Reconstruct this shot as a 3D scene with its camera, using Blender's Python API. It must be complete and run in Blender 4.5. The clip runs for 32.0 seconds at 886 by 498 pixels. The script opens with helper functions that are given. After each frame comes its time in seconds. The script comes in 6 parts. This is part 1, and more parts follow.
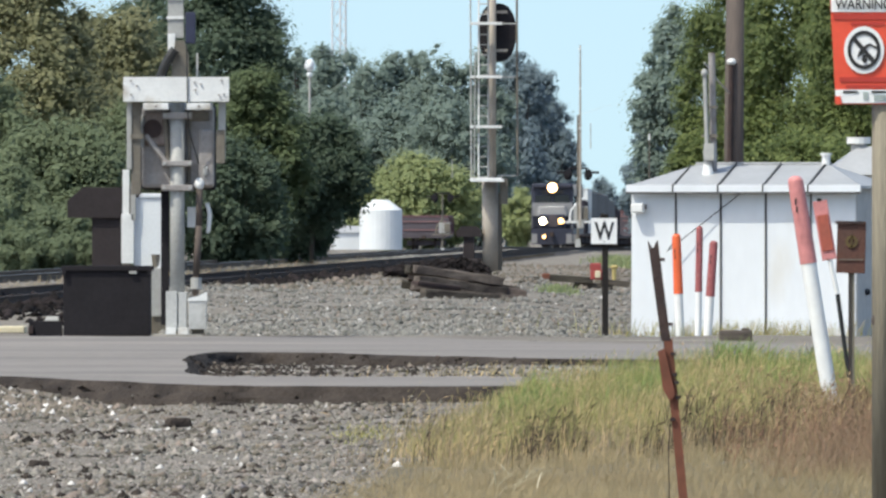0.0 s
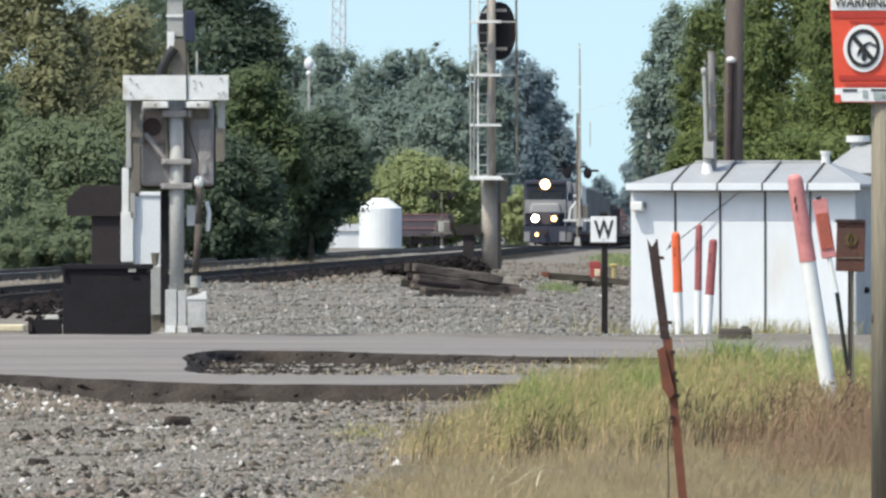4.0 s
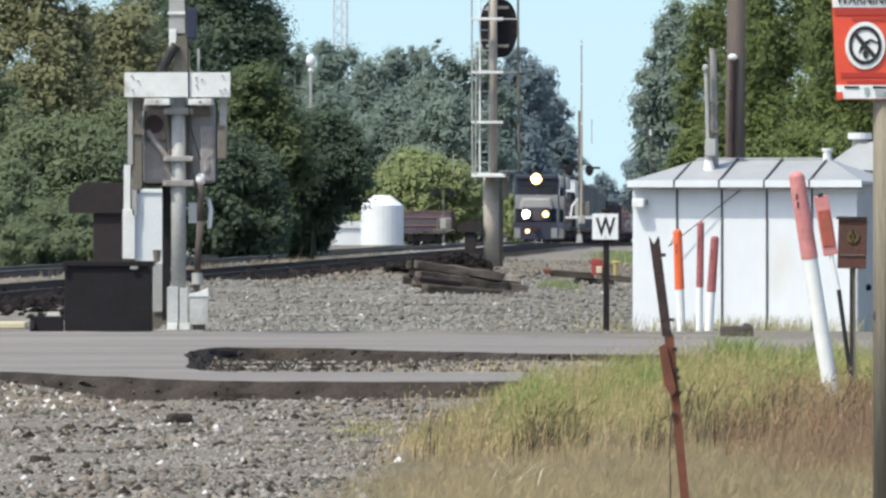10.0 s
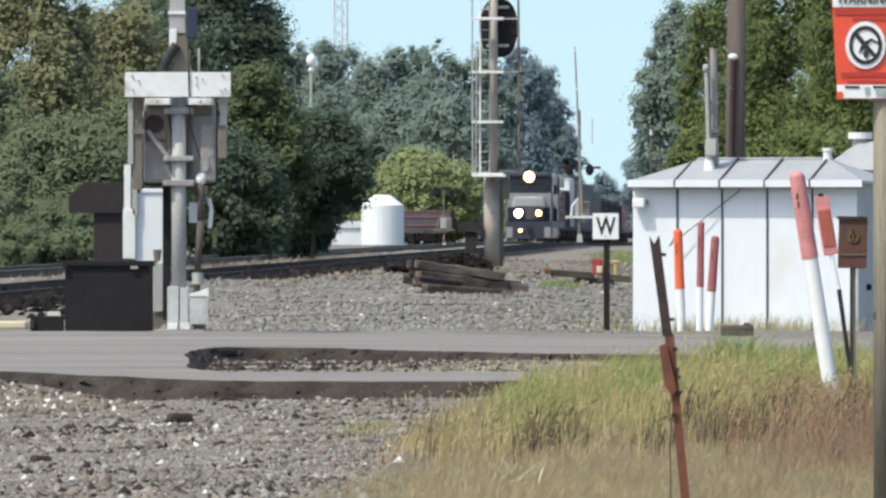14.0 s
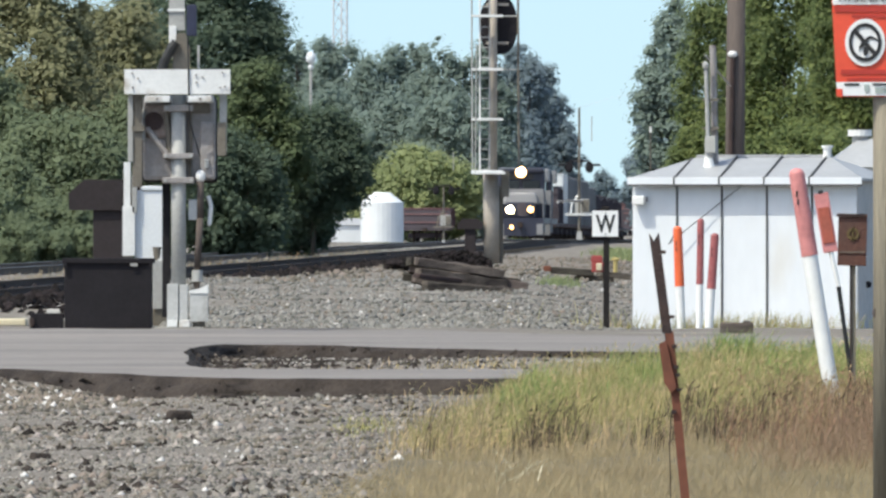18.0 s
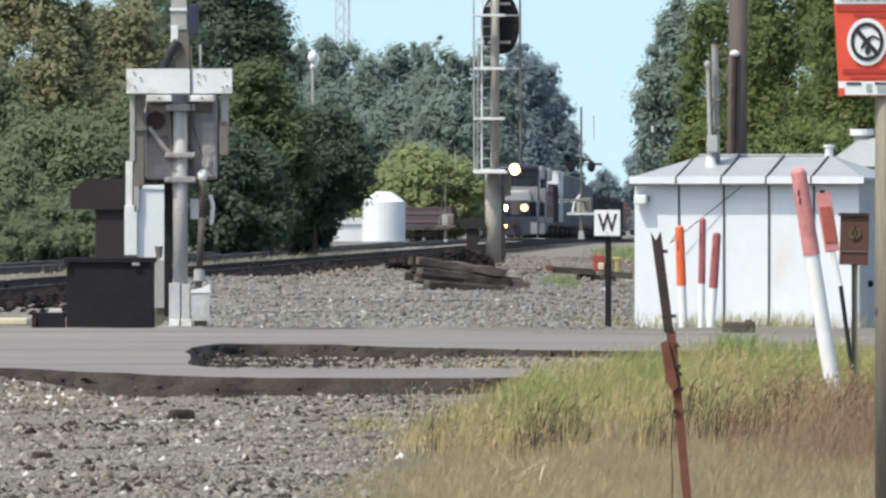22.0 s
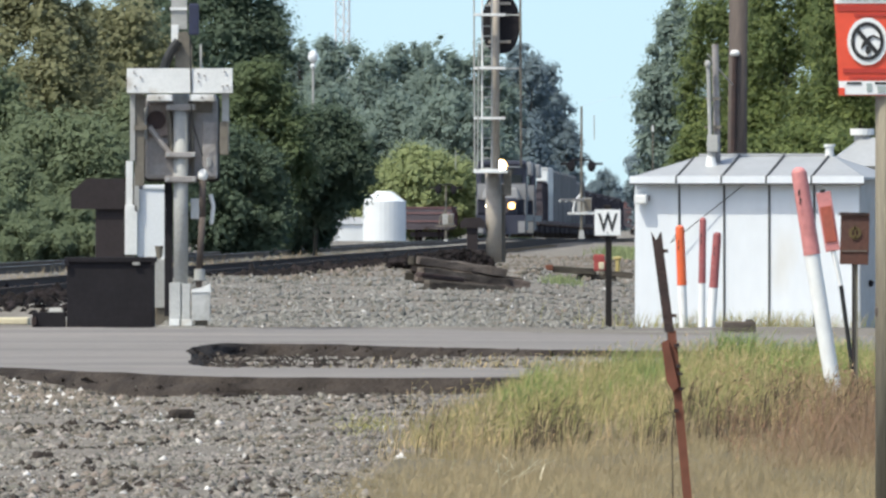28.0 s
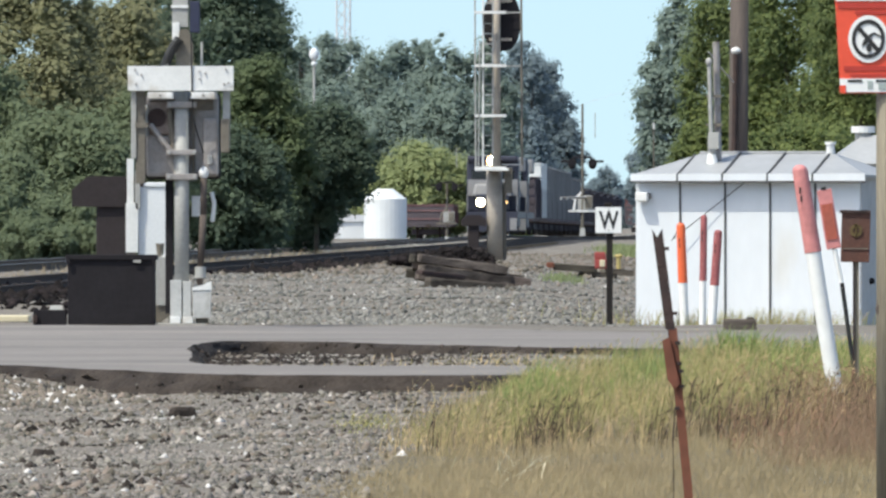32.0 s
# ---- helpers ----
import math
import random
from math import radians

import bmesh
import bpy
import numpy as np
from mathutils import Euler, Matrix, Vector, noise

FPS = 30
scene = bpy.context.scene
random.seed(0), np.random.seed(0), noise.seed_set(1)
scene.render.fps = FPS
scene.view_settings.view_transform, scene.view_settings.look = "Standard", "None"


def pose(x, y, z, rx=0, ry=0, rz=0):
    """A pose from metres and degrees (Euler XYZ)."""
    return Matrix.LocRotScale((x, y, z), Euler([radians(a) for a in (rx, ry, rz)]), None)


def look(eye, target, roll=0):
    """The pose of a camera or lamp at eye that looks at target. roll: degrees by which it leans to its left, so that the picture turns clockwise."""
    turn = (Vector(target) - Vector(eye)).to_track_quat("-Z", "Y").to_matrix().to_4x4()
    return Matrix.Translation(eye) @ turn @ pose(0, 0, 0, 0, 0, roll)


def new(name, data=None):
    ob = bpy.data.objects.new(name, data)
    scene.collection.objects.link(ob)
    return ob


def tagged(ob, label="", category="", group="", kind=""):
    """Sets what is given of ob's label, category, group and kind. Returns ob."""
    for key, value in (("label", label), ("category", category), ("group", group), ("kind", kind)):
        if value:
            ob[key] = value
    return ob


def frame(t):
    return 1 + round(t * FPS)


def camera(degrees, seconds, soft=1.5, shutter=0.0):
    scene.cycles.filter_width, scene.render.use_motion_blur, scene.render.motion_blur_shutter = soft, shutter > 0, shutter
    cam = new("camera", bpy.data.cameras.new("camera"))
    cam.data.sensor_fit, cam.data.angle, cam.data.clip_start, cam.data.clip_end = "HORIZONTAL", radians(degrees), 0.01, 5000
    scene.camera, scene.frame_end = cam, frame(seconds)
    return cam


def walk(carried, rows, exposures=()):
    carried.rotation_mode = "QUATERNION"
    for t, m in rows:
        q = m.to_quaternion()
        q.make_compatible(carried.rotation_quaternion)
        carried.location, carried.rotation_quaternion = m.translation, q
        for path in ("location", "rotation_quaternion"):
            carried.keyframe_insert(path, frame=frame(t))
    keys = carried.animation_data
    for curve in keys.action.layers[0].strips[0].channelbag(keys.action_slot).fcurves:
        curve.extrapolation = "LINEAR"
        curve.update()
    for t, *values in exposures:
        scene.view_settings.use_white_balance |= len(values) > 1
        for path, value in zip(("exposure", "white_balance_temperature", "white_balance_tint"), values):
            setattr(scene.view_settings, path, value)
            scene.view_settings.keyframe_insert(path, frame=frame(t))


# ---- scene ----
cam = camera(4.0, 32.0, soft=2.6)
EYE = (0.0, 0.0, 1.15)
# seconds, pan and tilt in degrees: a tripod head that slowly sinks and trembles
HEAD = [
    (0, -0.00000, -0.09953), (0.5, 0.00026, -0.09698), (1, 0.00230, -0.09979), (1.5, 0.00128, -0.09851),
    (2, 0.00357, -0.10106), (2.5, 0.00332, -0.10336), (3, 0.00230, -0.10566), (3.5, 0.00255, -0.10668),
    (5.5, 0.00000, -0.11025), (6, -0.00408, -0.11152), (6.5, -0.00128, -0.11101), (7, 0.00051, -0.11612),
    (7.5, -0.00357, -0.11382), (8, 0.00204, -0.11842), (8.5, -0.00255, -0.11637), (9, -0.00408, -0.11637),
    (9.5, 0.00051, -0.11842), (10, -0.00536, -0.12020), (10.5, -0.00077, -0.12071), (11, -0.00817, -0.11969),
    (11.5, -0.00485, -0.11969), (12, -0.00740, -0.12224), (12.5, -0.00817, -0.11969), (13, -0.00919, -0.12224),
    (13.5, -0.00766, -0.12097), (14, -0.00689, -0.12148), (14.5, -0.00510, -0.12173), (16.5, -0.00817, -0.13475),
    (17, -0.00817, -0.13041), (17.5, -0.00817, -0.12913), (18, -0.00536, -0.13347), (18.5, -0.00817, -0.13577),
    (19, -0.01531, -0.13424), (19.5, -0.01761, -0.13449), (20, -0.01148, -0.13756), (20.5, -0.01353, -0.13143),
    (21, -0.01557, -0.13551), (21.5, -0.00995, -0.14343), (22, -0.01404, -0.13679), (22.5, -0.02169, -0.13449),
    (23, -0.00715, -0.14215), (23.5, -0.02884, -0.13500), (24, -0.00944, -0.14011), (24.5, -0.01327, -0.14164),
    (25, -0.02042, -0.14470), (25.5, -0.01174, -0.13577), (27.5, -0.01429, -0.14113), (28, -0.01557, -0.13858),
    (28.5, -0.02042, -0.14062), (29, -0.02322, -0.13705), (29.5, -0.01659, -0.14445), (30, -0.01991, -0.14649),
    (30.5, -0.01608, -0.14981), (31, -0.02093, -0.14981), (31.5, -0.02475, -0.14649), (32, -0.01991, -0.14929),
]
walk(cam, [(t, look(EYE, (100 * math.tan(radians(p)), 100, 1.15 + 100 * math.tan(radians(q))))) for t, p, q in HEAD],
     exposures=[(0.0, 0.46, 6750, 4), (6.0, 0.49, 6750, 4), (32.0, 0.50, 6750, 4)])

# ---- light ----
SUN_EL, SUN_AZ = 57.0, -128.0   # degrees; azimuth clockwise from the view's direction (+y)
world = bpy.data.worlds.new("world")
scene.world = world
world.use_nodes = True
wn = world.node_tree.nodes
sky = wn.new("ShaderNodeTexSky")
sky.sky_type, sky.sun_disc = "NISHITA", False
sky.sun_elevation, sky.sun_rotation = radians(SUN_EL), radians(SUN_AZ)
sky.air_density, sky.dust_density, sky.ozone_density = 1.0, 2.0, 2.4
wn["Background"].inputs[1].default_value = 0.165
# the air low over the land is clear: read the sky a little above each direction
wt, wadd = wn.new("ShaderNodeTexCoord"), wn.new("ShaderNodeVectorMath")
wadd.operation, wadd.inputs[1].default_value = "ADD", (0, 0, 0.10)
world.node_tree.links.new(wt.outputs["Generated"], wadd.inputs[0])
world.node_tree.links.new(wadd.outputs[0], sky.inputs["Vector"])
world.node_tree.links.new(sky.outputs[0], wn["Background"].inputs[0])
sun = new("sun", bpy.data.lights.new("sun", "SUN"))
sun.data.energy, sun.data.angle, sun.data.color = 3.1, radians(0.53), (1.0, 0.95, 0.87)
sd = Vector((math.sin(radians(SUN_AZ)) * math.cos(radians(SUN_EL)), math.cos(radians(SUN_AZ)) * math.cos(radians(SUN_EL)), math.sin(radians(SUN_EL))))
sun.matrix_world = look(sd * 50, (0, 0, 0))


# ---- materials ----
def mat(name, base, rough=0.7, metal=0.0, var=0.25, scale=6.0, fine=40.0, bump=0.2, tint=None, island=0.0, rand=0.0, stain=None, stain_at=0.58, trans=0.0, stretch=(1, 1, 1), spec=0.5):
    """A worn surface: coarse and fine noise vary its colour and relief; island and rand vary loose pieces and whole objects."""
    m = bpy.data.materials.new(name)
    m.use_nodes = True
    nt = m.node_tree
    N, L = nt.nodes, nt.links
    b = N["Principled BSDF"]
    tc = N.new("ShaderNodeTexCoord")
    mp = N.new("ShaderNodeMapping")
    mp.inputs["Scale"].default_value = stretch
    L.new(tc.outputs["Object"], mp.inputs[0])
    n1, n2 = N.new("ShaderNodeTexNoise"), N.new("ShaderNodeTexNoise")
    for n, s, d in ((n1, scale, 5), (n2, fine, 3)):
        n.inputs["Scale"].default_value, n.inputs["Detail"].default_value = s, d
        L.new(mp.outputs[0], n.inputs["Vector"])
    tint = tint or tuple(min(1, c * 0.6) for c in base)
    mix = N.new("ShaderNodeMix")
    mix.data_type = "RGBA"
    mix.inputs["A"].default_value, mix.inputs["B"].default_value = (*base, 1), (*tint, 1)
    rm = N.new("ShaderNodeMapRange")
    rm.inputs["From Min"].default_value, rm.inputs["From Max"].default_value = 0.38, 0.68
    rm.inputs["To Max"].default_value = min(1.0, var * 2)
    L.new(n1.outputs["Fac"], rm.inputs["Value"])
    L.new(rm.outputs[0], mix.inputs["Factor"])
    col = mix.outputs["Result"]
    if stain:
        n3 = N.new("ShaderNodeTexNoise")
        n3.inputs["Scale"].default_value, n3.inputs["Detail"].default_value = scale * 0.6, 8
        L.new(mp.outputs[0], n3.inputs["Vector"])
        r3 = N.new("ShaderNodeMapRange")
        r3.inputs["From Min"].default_value, r3.inputs["From Max"].default_value = stain_at, stain_at + 0.12
        L.new(n3.outputs["Fac"], r3.inputs["Value"])
        x3 = N.new("ShaderNodeMix")
        x3.data_type = "RGBA"
        x3.inputs["B"].default_value = (*stain, 1)
        L.new(r3.outputs[0], x3.inputs["Factor"])
        L.new(col, x3.inputs["A"])
        col = x3.outputs["Result"]
    hsv = N.new("ShaderNodeHueSaturation")
    val = N.new("ShaderNodeMapRange")
    val.inputs["To Min"].default_value, val.inputs["To Max"].default_value = 1 - var, 1 + var
    L.new(n2.outputs["Fac"], val.inputs["Value"])
    L.new(col, hsv.inputs["Color"])
    L.new(val.outputs[0], hsv.inputs["Value"])
    col = hsv.outputs[0]
    for amount, node, socket in ((island, "ShaderNodeNewGeometry", "Random Per Island"), (rand, "ShaderNodeObjectInfo", "Random")):
        if amount:
            g = N.new(node)
            h = N.new("ShaderNodeHueSaturation")
            v = N.new("ShaderNodeMapRange")
            v.inputs["To Min"].default_value, v.inputs["To Max"].default_value = 1 - amount, 1 + amount
            L.new(g.outputs[socket], v.inputs["Value"])
            L.new(v.outputs[0], h.inputs["Value"])
            w = N.new("ShaderNodeMapRange")
            w.inputs["To Min"].default_value, w.inputs["To Max"].default_value = 0.5 + 0.05 * amount, 0.5 - 0.05 * amount
            L.new(g.outputs[socket], w.inputs["Value"])
            L.new(w.outputs[0], h.inputs["Hue"])
            L.new(col, h.inputs["Color"])
            col = h.outputs[0]
    L.new(col, b.inputs["Base Color"])
    b.inputs["Roughness"].default_value, b.inputs["Metallic"].default_value = rough, metal
    b.inputs["Specular IOR Level"].default_value = spec
    if trans:
        t = N.new("ShaderNodeBsdfTranslucent")
        L.new(col, t.inputs["Color"])
        ms = N.new("ShaderNodeMixShader")
        ms.inputs[0].default_value = trans
        L.new(b.outputs[0], ms.inputs[1])
        L.new(t.outputs[0], ms.inputs[2])
        L.new(ms.outputs[0], N["Material Output"].inputs["Surface"])
    if bump:
        bp = N.new("ShaderNodeBump")
        bp.inputs["Strength"].default_value, bp.inputs["Distance"].default_value = bump, 0.02
        L.new(n2.outputs["Fac"], bp.inputs["Height"])
        L.new(bp.outputs[0], b.inputs["Normal"])
    return m


def glow(name, color, strength):
    m = bpy.data.materials.new(name)
    m.use_nodes = True
    b = m.node_tree.nodes["Principled BSDF"]
    b.inputs["Base Color"].default_value = (*color, 1)
    b.inputs["Emission Color"].default_value = (*color, 1)
    b.inputs["Emission Strength"].default_value = strength
    return m


M = {
    "gravel": mat("gravel_ground", (0.178, 0.156, 0.126), 0.95, var=0.5, scale=0.7, fine=26, bump=0.9, tint=(0.14, 0.12, 0.10), stain=(0.33, 0.31, 0.28), stain_at=0.58),
    "soil": mat("grass_soil", (0.13, 0.11, 0.07), 0.95, var=0.4, scale=1.1, fine=10, bump=0.5),
    "stone_pale": mat("pale_limestone", (0.55, 0.53, 0.50), 0.85, var=0.15, scale=3, fine=30, bump=0.2, island=0.3),
    "stone_brown": mat("brown_stone", (0.165, 0.14, 0.11), 0.9, var=0.35, scale=0.6, fine=30, bump=0.3, island=0.45),
    "paddle": mat("weathered_orange_paddle", (0.40, 0.095, 0.06), 0.6, var=0.25, scale=9, fine=40, bump=0.05, tint=(0.30, 0.09, 0.06)),
    "stone": mat("ballast_stone", (0.222, 0.207, 0.175), 0.9, var=0.42, scale=0.5, fine=30, bump=0.3, tint=(0.17, 0.15, 0.135), island=0.6),
    "road": mat("old_asphalt", (0.202, 0.180, 0.162), 0.9, var=0.34, scale=0.7, fine=16, bump=0.3, tint=(0.13, 0.115, 0.105), stretch=(0.22, 0.6, 1), stain=(0.245, 0.215, 0.185), stain_at=0.56),
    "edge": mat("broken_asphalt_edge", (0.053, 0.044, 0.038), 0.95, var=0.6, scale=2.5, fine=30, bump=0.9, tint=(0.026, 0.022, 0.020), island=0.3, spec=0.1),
    "galv": mat("galvanised_steel", (0.37, 0.37, 0.355), 0.75, 0.1, var=0.2, scale=5, fine=30, tint=(0.30, 0.29, 0.26), stain=(0.22, 0.18, 0.14), stain_at=0.68),
    "grey": mat("grey_mechanism_paint", (0.30, 0.28, 0.27), 0.6, 0.1, var=0.25, scale=4, fine=25, tint=(0.19, 0.16, 0.14), stain=(0.16, 0.12, 0.10), stain_at=0.6),
    "dirty": mat("dirty_brown_steel", (0.17, 0.15, 0.12), 0.75, 0.1, var=0.3, scale=5, fine=25),
    "white": mat("white_enamel", (0.72, 0.72, 0.70), 0.5, var=0.12, scale=4, fine=30, bump=0.05, stain=(0.44, 0.40, 0.34), stain_at=0.60),
    "casting": mat("pale_grey_casting_paint", (0.47, 0.47, 0.455), 0.6, var=0.2, scale=5, fine=30, bump=0.06, stain=(0.30, 0.28, 0.25), stain_at=0.58),
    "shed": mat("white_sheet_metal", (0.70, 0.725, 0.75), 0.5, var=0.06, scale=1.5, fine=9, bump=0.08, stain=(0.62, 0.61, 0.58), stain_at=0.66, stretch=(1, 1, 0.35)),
    # Darker than the front sheets: the end wall's shade is in this grey.
    "shed_shade": mat("shaded_shed_end", (0.46, 0.46, 0.45), 0.7, var=0.2, scale=1.5, fine=9, bump=0.08),
    "roof": mat("pale_roof_metal", (0.37, 0.375, 0.38), 0.5, 0.1, var=0.12, scale=2, fine=12, bump=0.08),
    "seam": mat("dark_seam_and_shadow_gap", (0.07, 0.07, 0.07), 0.7),
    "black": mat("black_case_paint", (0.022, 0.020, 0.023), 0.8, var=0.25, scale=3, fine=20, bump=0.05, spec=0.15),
    "darkpost": mat("dark_painted_post", (0.022, 0.019, 0.018), 0.85, var=0.3, scale=8, fine=40, spec=0.2),
    "brown": mat("rust_brown_steel", (0.027, 0.020, 0.021), 0.9, var=0.3, scale=4, fine=25),
    "rust": mat("rusty_post", (0.055, 0.034, 0.030), 0.9, 0.1, var=0.4, scale=9, fine=50, bump=0.4, tint=(0.03, 0.022, 0.022)),
    "rustred": mat("red_rust_paint", (0.155, 0.055, 0.03), 0.85, 0.05, var=0.35, scale=9, fine=22, bump=0.1, tint=(0.16, 0.055, 0.035)),
    "orange": mat("orange_plastic", (0.78, 0.14, 0.045), 0.5, var=0.12, scale=6, fine=30, bump=0.03),
    "faded": mat("faded_pink_plastic", (0.60, 0.235, 0.225), 0.6, var=0.2, scale=7, fine=30, bump=0.05, stain=(0.45, 0.10, 0.07), stain_at=0.62),
    "maroon": mat("faded_maroon_plastic", (0.36, 0.105, 0.105), 0.6, var=0.25, scale=8, fine=30, bump=0.05, stain=(0.44, 0.20, 0.19), stain_at=0.6),
    "plastic": mat("white_plastic_post", (0.80, 0.80, 0.78), 0.45, var=0.08, scale=6, fine=30, bump=0.03, stain=(0.55, 0.55, 0.53), stain_at=0.7),
    "rustsign": mat("rusted_sign_face", (0.105, 0.045, 0.032), 0.85, var=0.35, scale=12, fine=50, tint=(0.08, 0.045, 0.035)),
    "olive": mat("faded_olive_print", (0.12, 0.085, 0.03), 0.8, var=0.3, scale=20),
    "wood": mat("weathered_pole_wood", (0.25, 0.22, 0.165), 0.9, var=0.35, scale=3, fine=30, bump=0.5, stretch=(3, 3, 0.3), tint=(0.12, 0.095, 0.07)),
    "pole": mat("old_utility_pole", (0.105, 0.083, 0.072), 0.9, var=0.35, scale=2, fine=20, bump=0.5, stretch=(3, 3, 0.25)),
    "tie": mat("creosote_timber", (0.125, 0.106, 0.088), 0.95, var=0.5, scale=3, fine=18, bump=0.6, tint=(0.04, 0.033, 0.029), spec=0.2, rand=0.5, stretch=(0.4, 3, 3)),
    "dustyrail": mat("dusty_brown_rail", (0.13, 0.112, 0.098), 0.95, 0.0, var=0.3, scale=2, fine=12, tint=(0.085, 0.07, 0.06), spec=0.1),
    "ballast": mat("crushed_ballast", (0.188, 0.184, 0.167), 0.9, var=0.4, scale=0.8, fine=30, bump=0.3, tint=(0.14, 0.132, 0.115), island=0.45),
    "rail": mat("rusty_rail", (0.050, 0.034, 0.027), 0.95, 0.0, var=0.3, scale=5),
    "railtop": mat("worn_rail_head", (0.32, 0.31, 0.30), 0.5, 0.6, var=0.1, scale=5),
    "bed": mat("dark_track_ballast", (0.042, 0.034, 0.031), 0.95, var=0.4, scale=1.2, fine=12, bump=0.6, tint=(0.034, 0.030, 0.028), island=0.5),
    "heap": mat("blackened_ballast", (0.020, 0.0165, 0.016), 0.95, var=0.4, scale=1.2, fine=12, bump=0.5, tint=(0.012, 0.010, 0.010), island=0.6, spec=0.1),
    "crank": mat("rust_stained_paint", (0.27, 0.225, 0.20), 0.75, 0.1, var=0.3, scale=6, fine=25, tint=(0.16, 0.11, 0.09), stain=(0.13, 0.085, 0.065), stain_at=0.55),
    "ink": mat("black_print", (0.02, 0.02, 0.02), 0.6, var=0.1, bump=0),
    "signred": mat("orange_red_sign_face", (0.75, 0.085, 0.04), 0.5, var=0.1, scale=5, fine=40, bump=0.02),
    "signdark": mat("dark_red_print", (0.45, 0.04, 0.025), 0.5, var=0.1, bump=0),
    "signwhite": mat("white_sign_face", (0.80, 0.80, 0.78), 0.45, var=0.05, bump=0.02),
    "printgrey": mat("grey_print", (0.35, 0.40, 0.38), 0.5, var=0.1, bump=0),
    "yellowred": mat("faded_red_machine", (0.30, 0.05, 0.045), 0.7, var=0.25),
    "yellow": mat("yellow_paint", (0.42, 0.33, 0.12), 0.6, var=0.2),
    "cream": mat("cream_concrete", (0.62, 0.55, 0.38), 0.8, var=0.15, scale=3),
    "concrete": mat("grey_concrete", (0.38, 0.36, 0.32), 0.85, var=0.2, scale=2, fine=20),
    # Navy here is lifted a little to include the haze.
    "navy": mat("hazed_navy_locomotive", (0.034, 0.036, 0.056), 0.5, 0.1, var=0.2, scale=1),
    "silver": mat("light_grey_locomotive", (0.26, 0.255, 0.255), 0.55, 0.1, var=0.15, scale=1),
    "cargrey": mat("dusty_grey_car", (0.25, 0.25, 0.25), 0.7, var=0.2, scale=0.7, rand=0.2),
    # Dark car colour, lightened for the haze over the line.
    "cardark": mat("hazed_dark_freight_car", (0.080, 0.066, 0.076), 0.8, var=0.3, scale=0.7, rand=0.3),
    "carwhite": mat("white_car_paint", (0.75, 0.76, 0.74), 0.6, var=0.08, scale=1),
    # Maroon greyed and lightened for haze.
    "carmaroon": mat("hazed_maroon_boxcar", (0.19, 0.105, 0.105), 0.8, var=0.25, scale=0.8),
    "glass": mat("dark_cab_glass", (0.01, 0.012, 0.015), 0.08, var=0.05, bump=0),
    "blue": mat("dark_blue_lens_hood", (0.022, 0.027, 0.060), 0.6, var=0.2),
    "rubber": mat("black_cable", (0.012, 0.012, 0.012), 0.6, var=0.1, bump=0),
    # Tower and far wire: steel paled to take in the haze.
    "tower": mat("hazed_far_steel", (0.60, 0.61, 0.63), 0.6, 0.0, var=0.1),
    "wallwhite": mat("white_storage_tank", (0.70, 0.72, 0.73), 0.6, var=0.12, scale=1, bump=0.03),
    "bark": mat("tree_bark", (0.09, 0.075, 0.06), 0.9, var=0.4, scale=3, fine=20, bump=0.5),
    "headlamp": glow("lit_headlamp", (1.0, 0.93, 0.80), 60.0),
    "ditchlamp": glow("lit_ditch_lamp", (1.0, 0.80, 0.50), 16.0),
    # Also lights the headlamp's halo ring and the mirage disc.
    "ditchdim_glare": glow("dim_ditch_lamp_and_glare", (1.0, 0.55, 0.20), 4.5),
    "mastbrown": mat("brown_grey_mast_paint", (0.37, 0.325, 0.275), 0.7, var=0.2, scale=3, fine=20),
}


def leafmat(name, base, tint, trans=0.4, island=0.4, big=0.35, var=0.3):
    return mat(name, base, 0.6, var=var, scale=big, fine=3.0, bump=0, tint=tint, island=island, trans=trans, spec=0.25)


M["leaf_olive"] = leafmat("olive_leaves", (0.235, 0.235, 0.125), (0.15, 0.165, 0.095), 0.4, 0.12, var=0.18)
M["leaf_dark"] = leafmat("dark_green_leaves", (0.086, 0.121, 0.078), (0.069, 0.100, 0.067), 0.45, 0.06, var=0.12)
M["leaf_mid"] = leafmat("mid_green_leaves", (0.15, 0.19, 0.062), (0.085, 0.12, 0.05), 0.45, 0.4)
M["leaf_grove"] = leafmat("grove_green_leaves", (0.105, 0.138, 0.062), (0.08, 0.108, 0.054), 0.4, 0.10, var=0.15)
M["leaf_light"] = leafmat("light_green_leaves", (0.285, 0.325, 0.15), (0.225, 0.265, 0.125), 0.45, 0.12, var=0.15)
# Far leaves: base colours lightened and blued to stand in for haze.
M["leaf_far_haze"] = leafmat("far_hazed_green_leaves", (0.205, 0.262, 0.222), (0.175, 0.228, 0.200), 0.42, island=0.03, big=0.06, var=0.08)
M["leaf_blue_haze"] = leafmat("far_hazed_blue_leaves", (0.19, 0.245, 0.27), (0.17, 0.225, 0.255), 0.42, island=0.03, big=0.06, var=0.08)
M["grass_green"] = leafmat("green_grass", (0.345, 0.345, 0.125), (0.48, 0.415, 0.18), 0.4, 0.5, 1.1)
M["grass_fresh"] = leafmat("fresh_green_grass", (0.24, 0.33, 0.10), (0.33, 0.37, 0.14), 0.4, 0.5, 1.3)
M["grass_brown"] = leafmat("withered_brown_grass", (0.32, 0.25, 0.15), (0.42, 0.34, 0.19), 0.3, 0.5, 1.3)
M["grass_straw"] = leafmat("straw_grass", (0.56, 0.44, 0.22), (0.36, 0.30, 0.13), 0.35, 0.55, 1.1)
